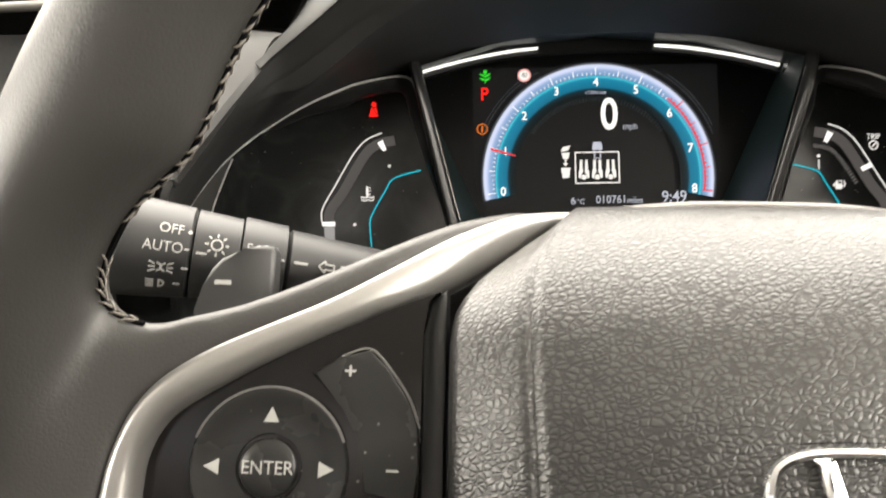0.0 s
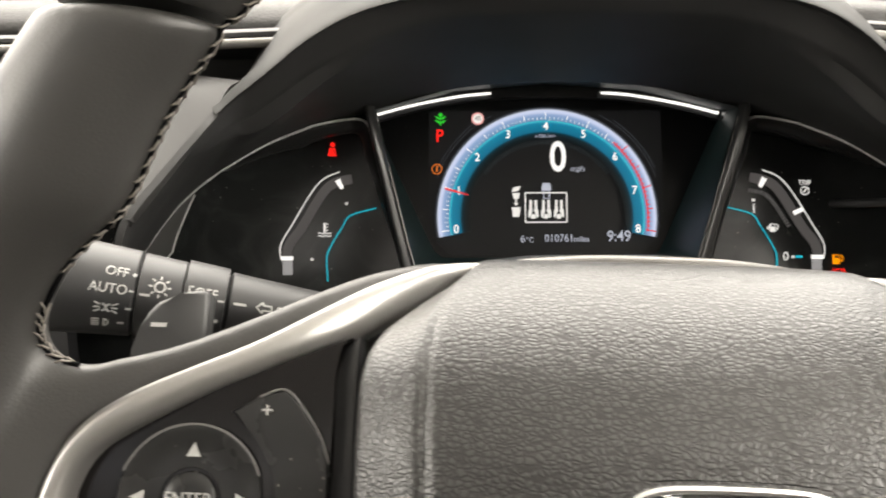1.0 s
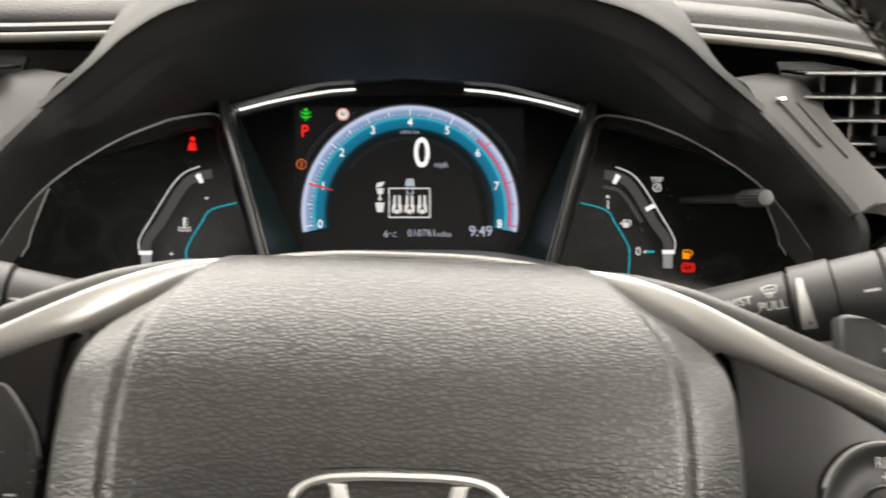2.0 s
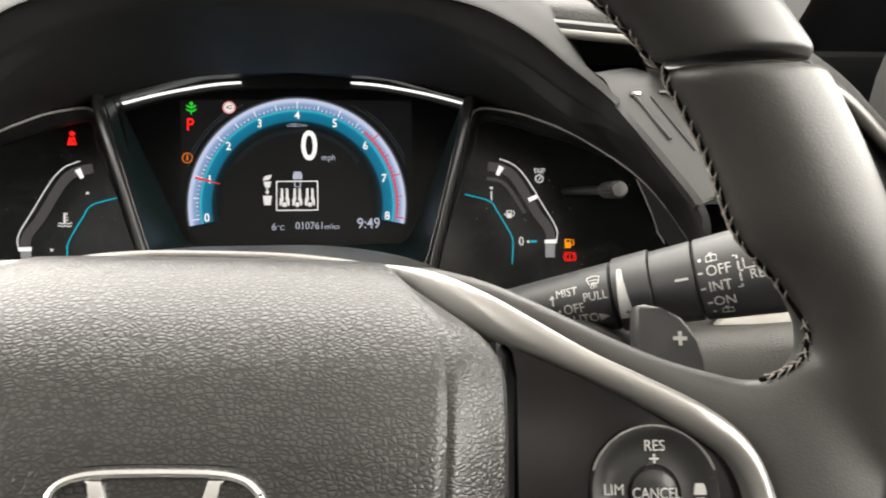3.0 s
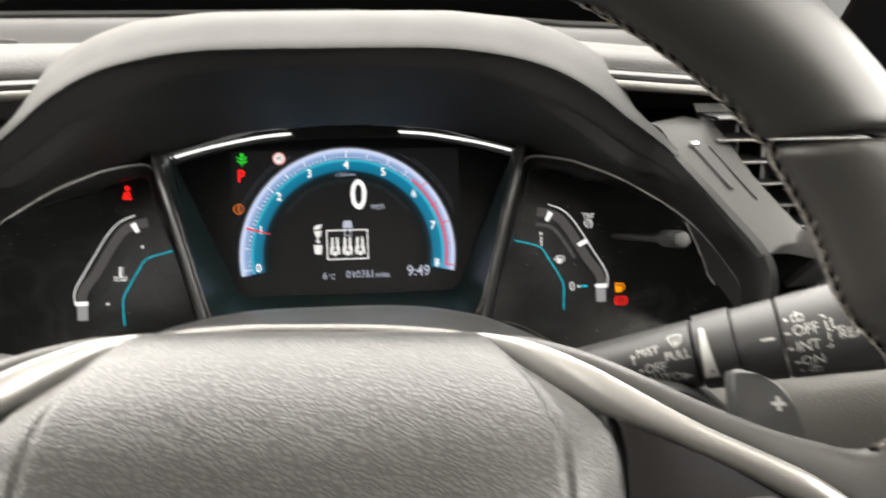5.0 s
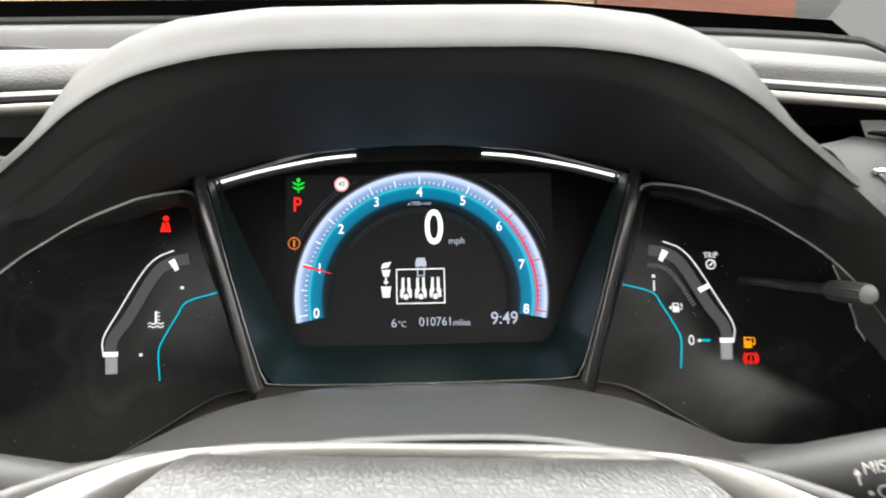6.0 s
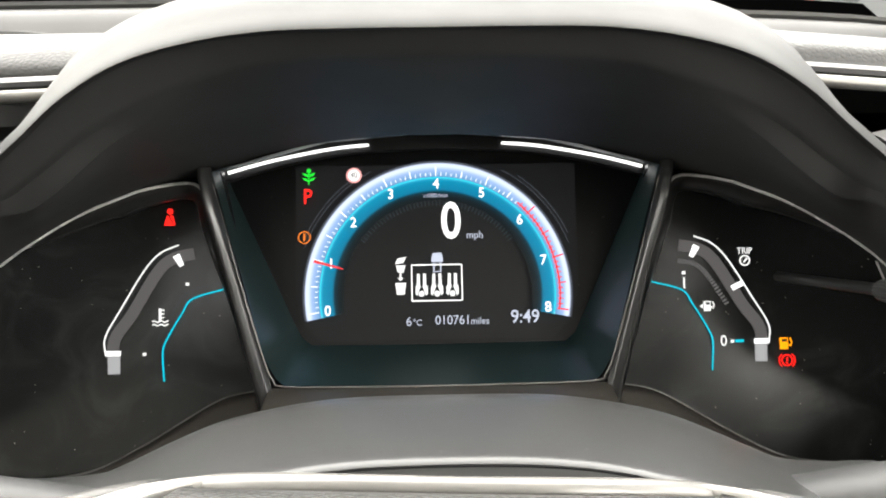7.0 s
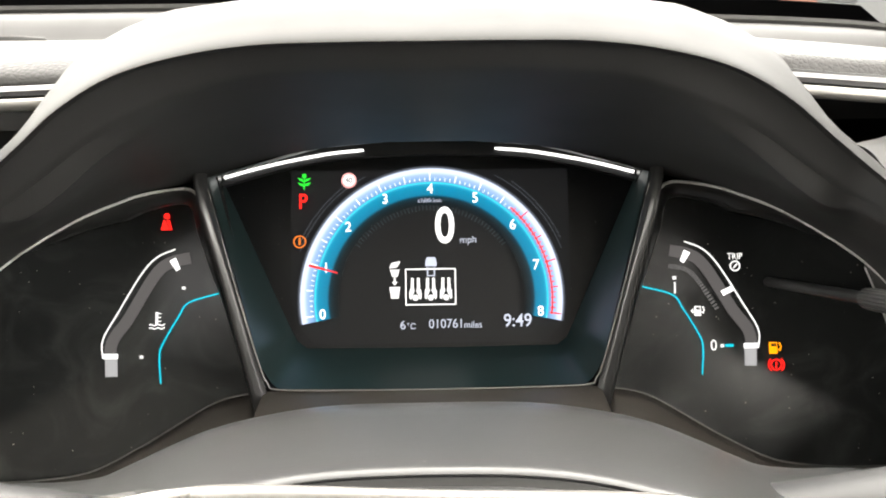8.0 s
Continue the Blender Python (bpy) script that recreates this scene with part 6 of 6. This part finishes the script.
def right_print(wrap):
    w = lambda t, x, a, h=0.0034, **k: wrap(lettering(t, h, (0, 0), 0, squeeze=0.92), x, a, PRINT, "print", **k)
    w("MIST", -0.0040, 25, 0.0030)
    w("OFF", -0.0022, -6, 0.0034)
    w("AUTO", -0.0002, -27, 0.0034)
    w("PULL", 0.0062, 10, 0.0031)
    wrap(slab([(0.0020, 0), (-0.0016, 0.0016), (-0.0016, -0.0016)], 0, 0.0001), 0.0078, -27, PRINT, "print_mark")
    wrap(join(ribbon([(0, -0.0016), (0, 0.0012)], 0.0005), slab([(-0.0010, 0.0008), (0.0010, 0.0008), (0, 0.0024)], 0, 0.0001)), -0.0095, 14, PRINT, "print_mark")
    wrap(slab(circle(0, 0, 0.0006, 10), 0, 0.0001), -0.0075, -6, PRINT, "print_dot")
    wiper = join(ribbon([(-0.0024, 0.0022), (0.0, 0.0028), (0.0024, 0.0022), (0.0016, -0.0006), (0, -0.0001), (-0.0016, -0.0006), (-0.0024, 0.0022)], 0.0004),
                 ribbon([(0, -0.0002), (0, -0.0022)], 0.0004), ribbon([(-0.0006, 0.0002), (-0.0010, -0.0020)], 0.0003), ribbon([(0.0006, 0.0002), (0.0010, -0.0020)], 0.0003), ribbon([(-0.0014, 0.0010), (0.0014, 0.0010)], 0.0003))
    wrap(wiper, 0.0062, 34, PRINT, "print_symbol", "white wiper symbol")
    wrap(join(*[slab([(-0.0009 - 0.0016 * k / 8, 0.0080 - 0.0021 * k), (0.0007 + 0.0018 * k / 8, 0.0080 - 0.0021 * k), (0.0007 + 0.0018 * (k + 1) / 8, 0.0059 - 0.0021 * k), (-0.0009 - 0.0016 * (k + 1) / 8, 0.0059 - 0.0021 * k)], 0, 0.0001) for k in range(8)]), 0.0160, 8, PRINT, "print_wedge", "white tapering wedge", dr=0.0010)
    wrap(join(ribbon([(-0.0009, 0), (0.0009, 0)], 0.0003), ribbon([(0, -0.0009), (0, 0.0009)], 0.0003)), 0.0166, -22, INK, "print_mark", dr=0.0013)
    wrap(ribbon([(-0.0022, 0), (0.0022, 0)], 0.0008), 0.0362, 10, PRINT, "print_mark")
    rear = lambda: join(ribbon([(-0.0018, -0.0012), (0.0018, -0.0012), (0.0016, 0.0010), (-0.0016, 0.0010), (-0.0018, -0.0012)], 0.00035), ribbon([(-0.0006, 0.0010), (-0.0004, 0.0018), (0.0006, 0.0018)], 0.00035), ribbon([(0, 0.0010), (0, -0.0010)], 0.0003))
    wrap(rear(), 0.0468, 32, PRINT, "print_symbol", "white rear window symbol")
    wrap(slab(circle(0, 0, 0.0006, 10), 0, 0.0001), 0.0430, 31, PRINT, "print_dot")
    w("OFF", 0.0484, 14, 0.0035)
    w("INT", 0.0480, -7, 0.0035)
    w("ON", 0.0484, -28, 0.0035)
    for a in (14, -7, -28):
        wrap(ribbon([(-0.0008, 0), (0.0008, 0)], 0.0006), 0.0425 if a > -20 else 0.0437, a - 1, PRINT, "print_mark")
    wrap(rear(), 0.0486, -45, PRINT, "print_symbol", "white rear window symbol")
    wrap(slab(circle(0, 0, 0.0005, 10), 0, 0.0001), 0.0444, -45, PRINT, "print_dot")
    wrap(join(ribbon([(-0.0012, 0.0052), (0, 0.0052), (0, -0.0052), (-0.0012, -0.0052)], 0.0005), ribbon([(0, 0.0), (0.0012, 0.0)], 0.0005)), 0.0547, 8, PRINT, "print_mark")
    w("REAR", 0.0625, 1, 0.0032)
    wrap(join(ribbon([(-0.0016, 0.0018), (-0.0016, -0.0016), (0.0018, -0.0016)], 0.0005)), 0.0580, 16, PRINT, "print_symbol")


build_stalk("light_stalk", (-0.1682, 0.222, 1.0625), (-0.1135, 0.237, 1.0501), 0.0146, 0.0106,
            [(-0.034, 0.0103, 0.0, STALK, "black rotary end"), (0.0105, 0.0240, -0.0003, STALK, "black fixed section"), (0.0242, 0.0376, 0.0006, STALK, "black rotary collar"), (0.0378, 0.092, -0.0004, STALK, "black tapering shaft")],
            "black lighting stalk with white printed symbols", left_print)
build_stalk("wiper_stalk", (0.1708, 0.217, 1.0621), (0.1253, 0.238, 1.0482), 0.0148, 0.0116,
            [(-0.045, 0.0123, 0.0, STALK, "black tapering shaft"), (0.0125, 0.0257, 0.0010, STALK, "black rotary collar"), (0.0259, 0.0405, 0.0, STALK, "black fixed section"), (0.0407, 0.086, 0.0002, STALK, "black rotary end")],
            "black wiper stalk with white printed words", right_print)
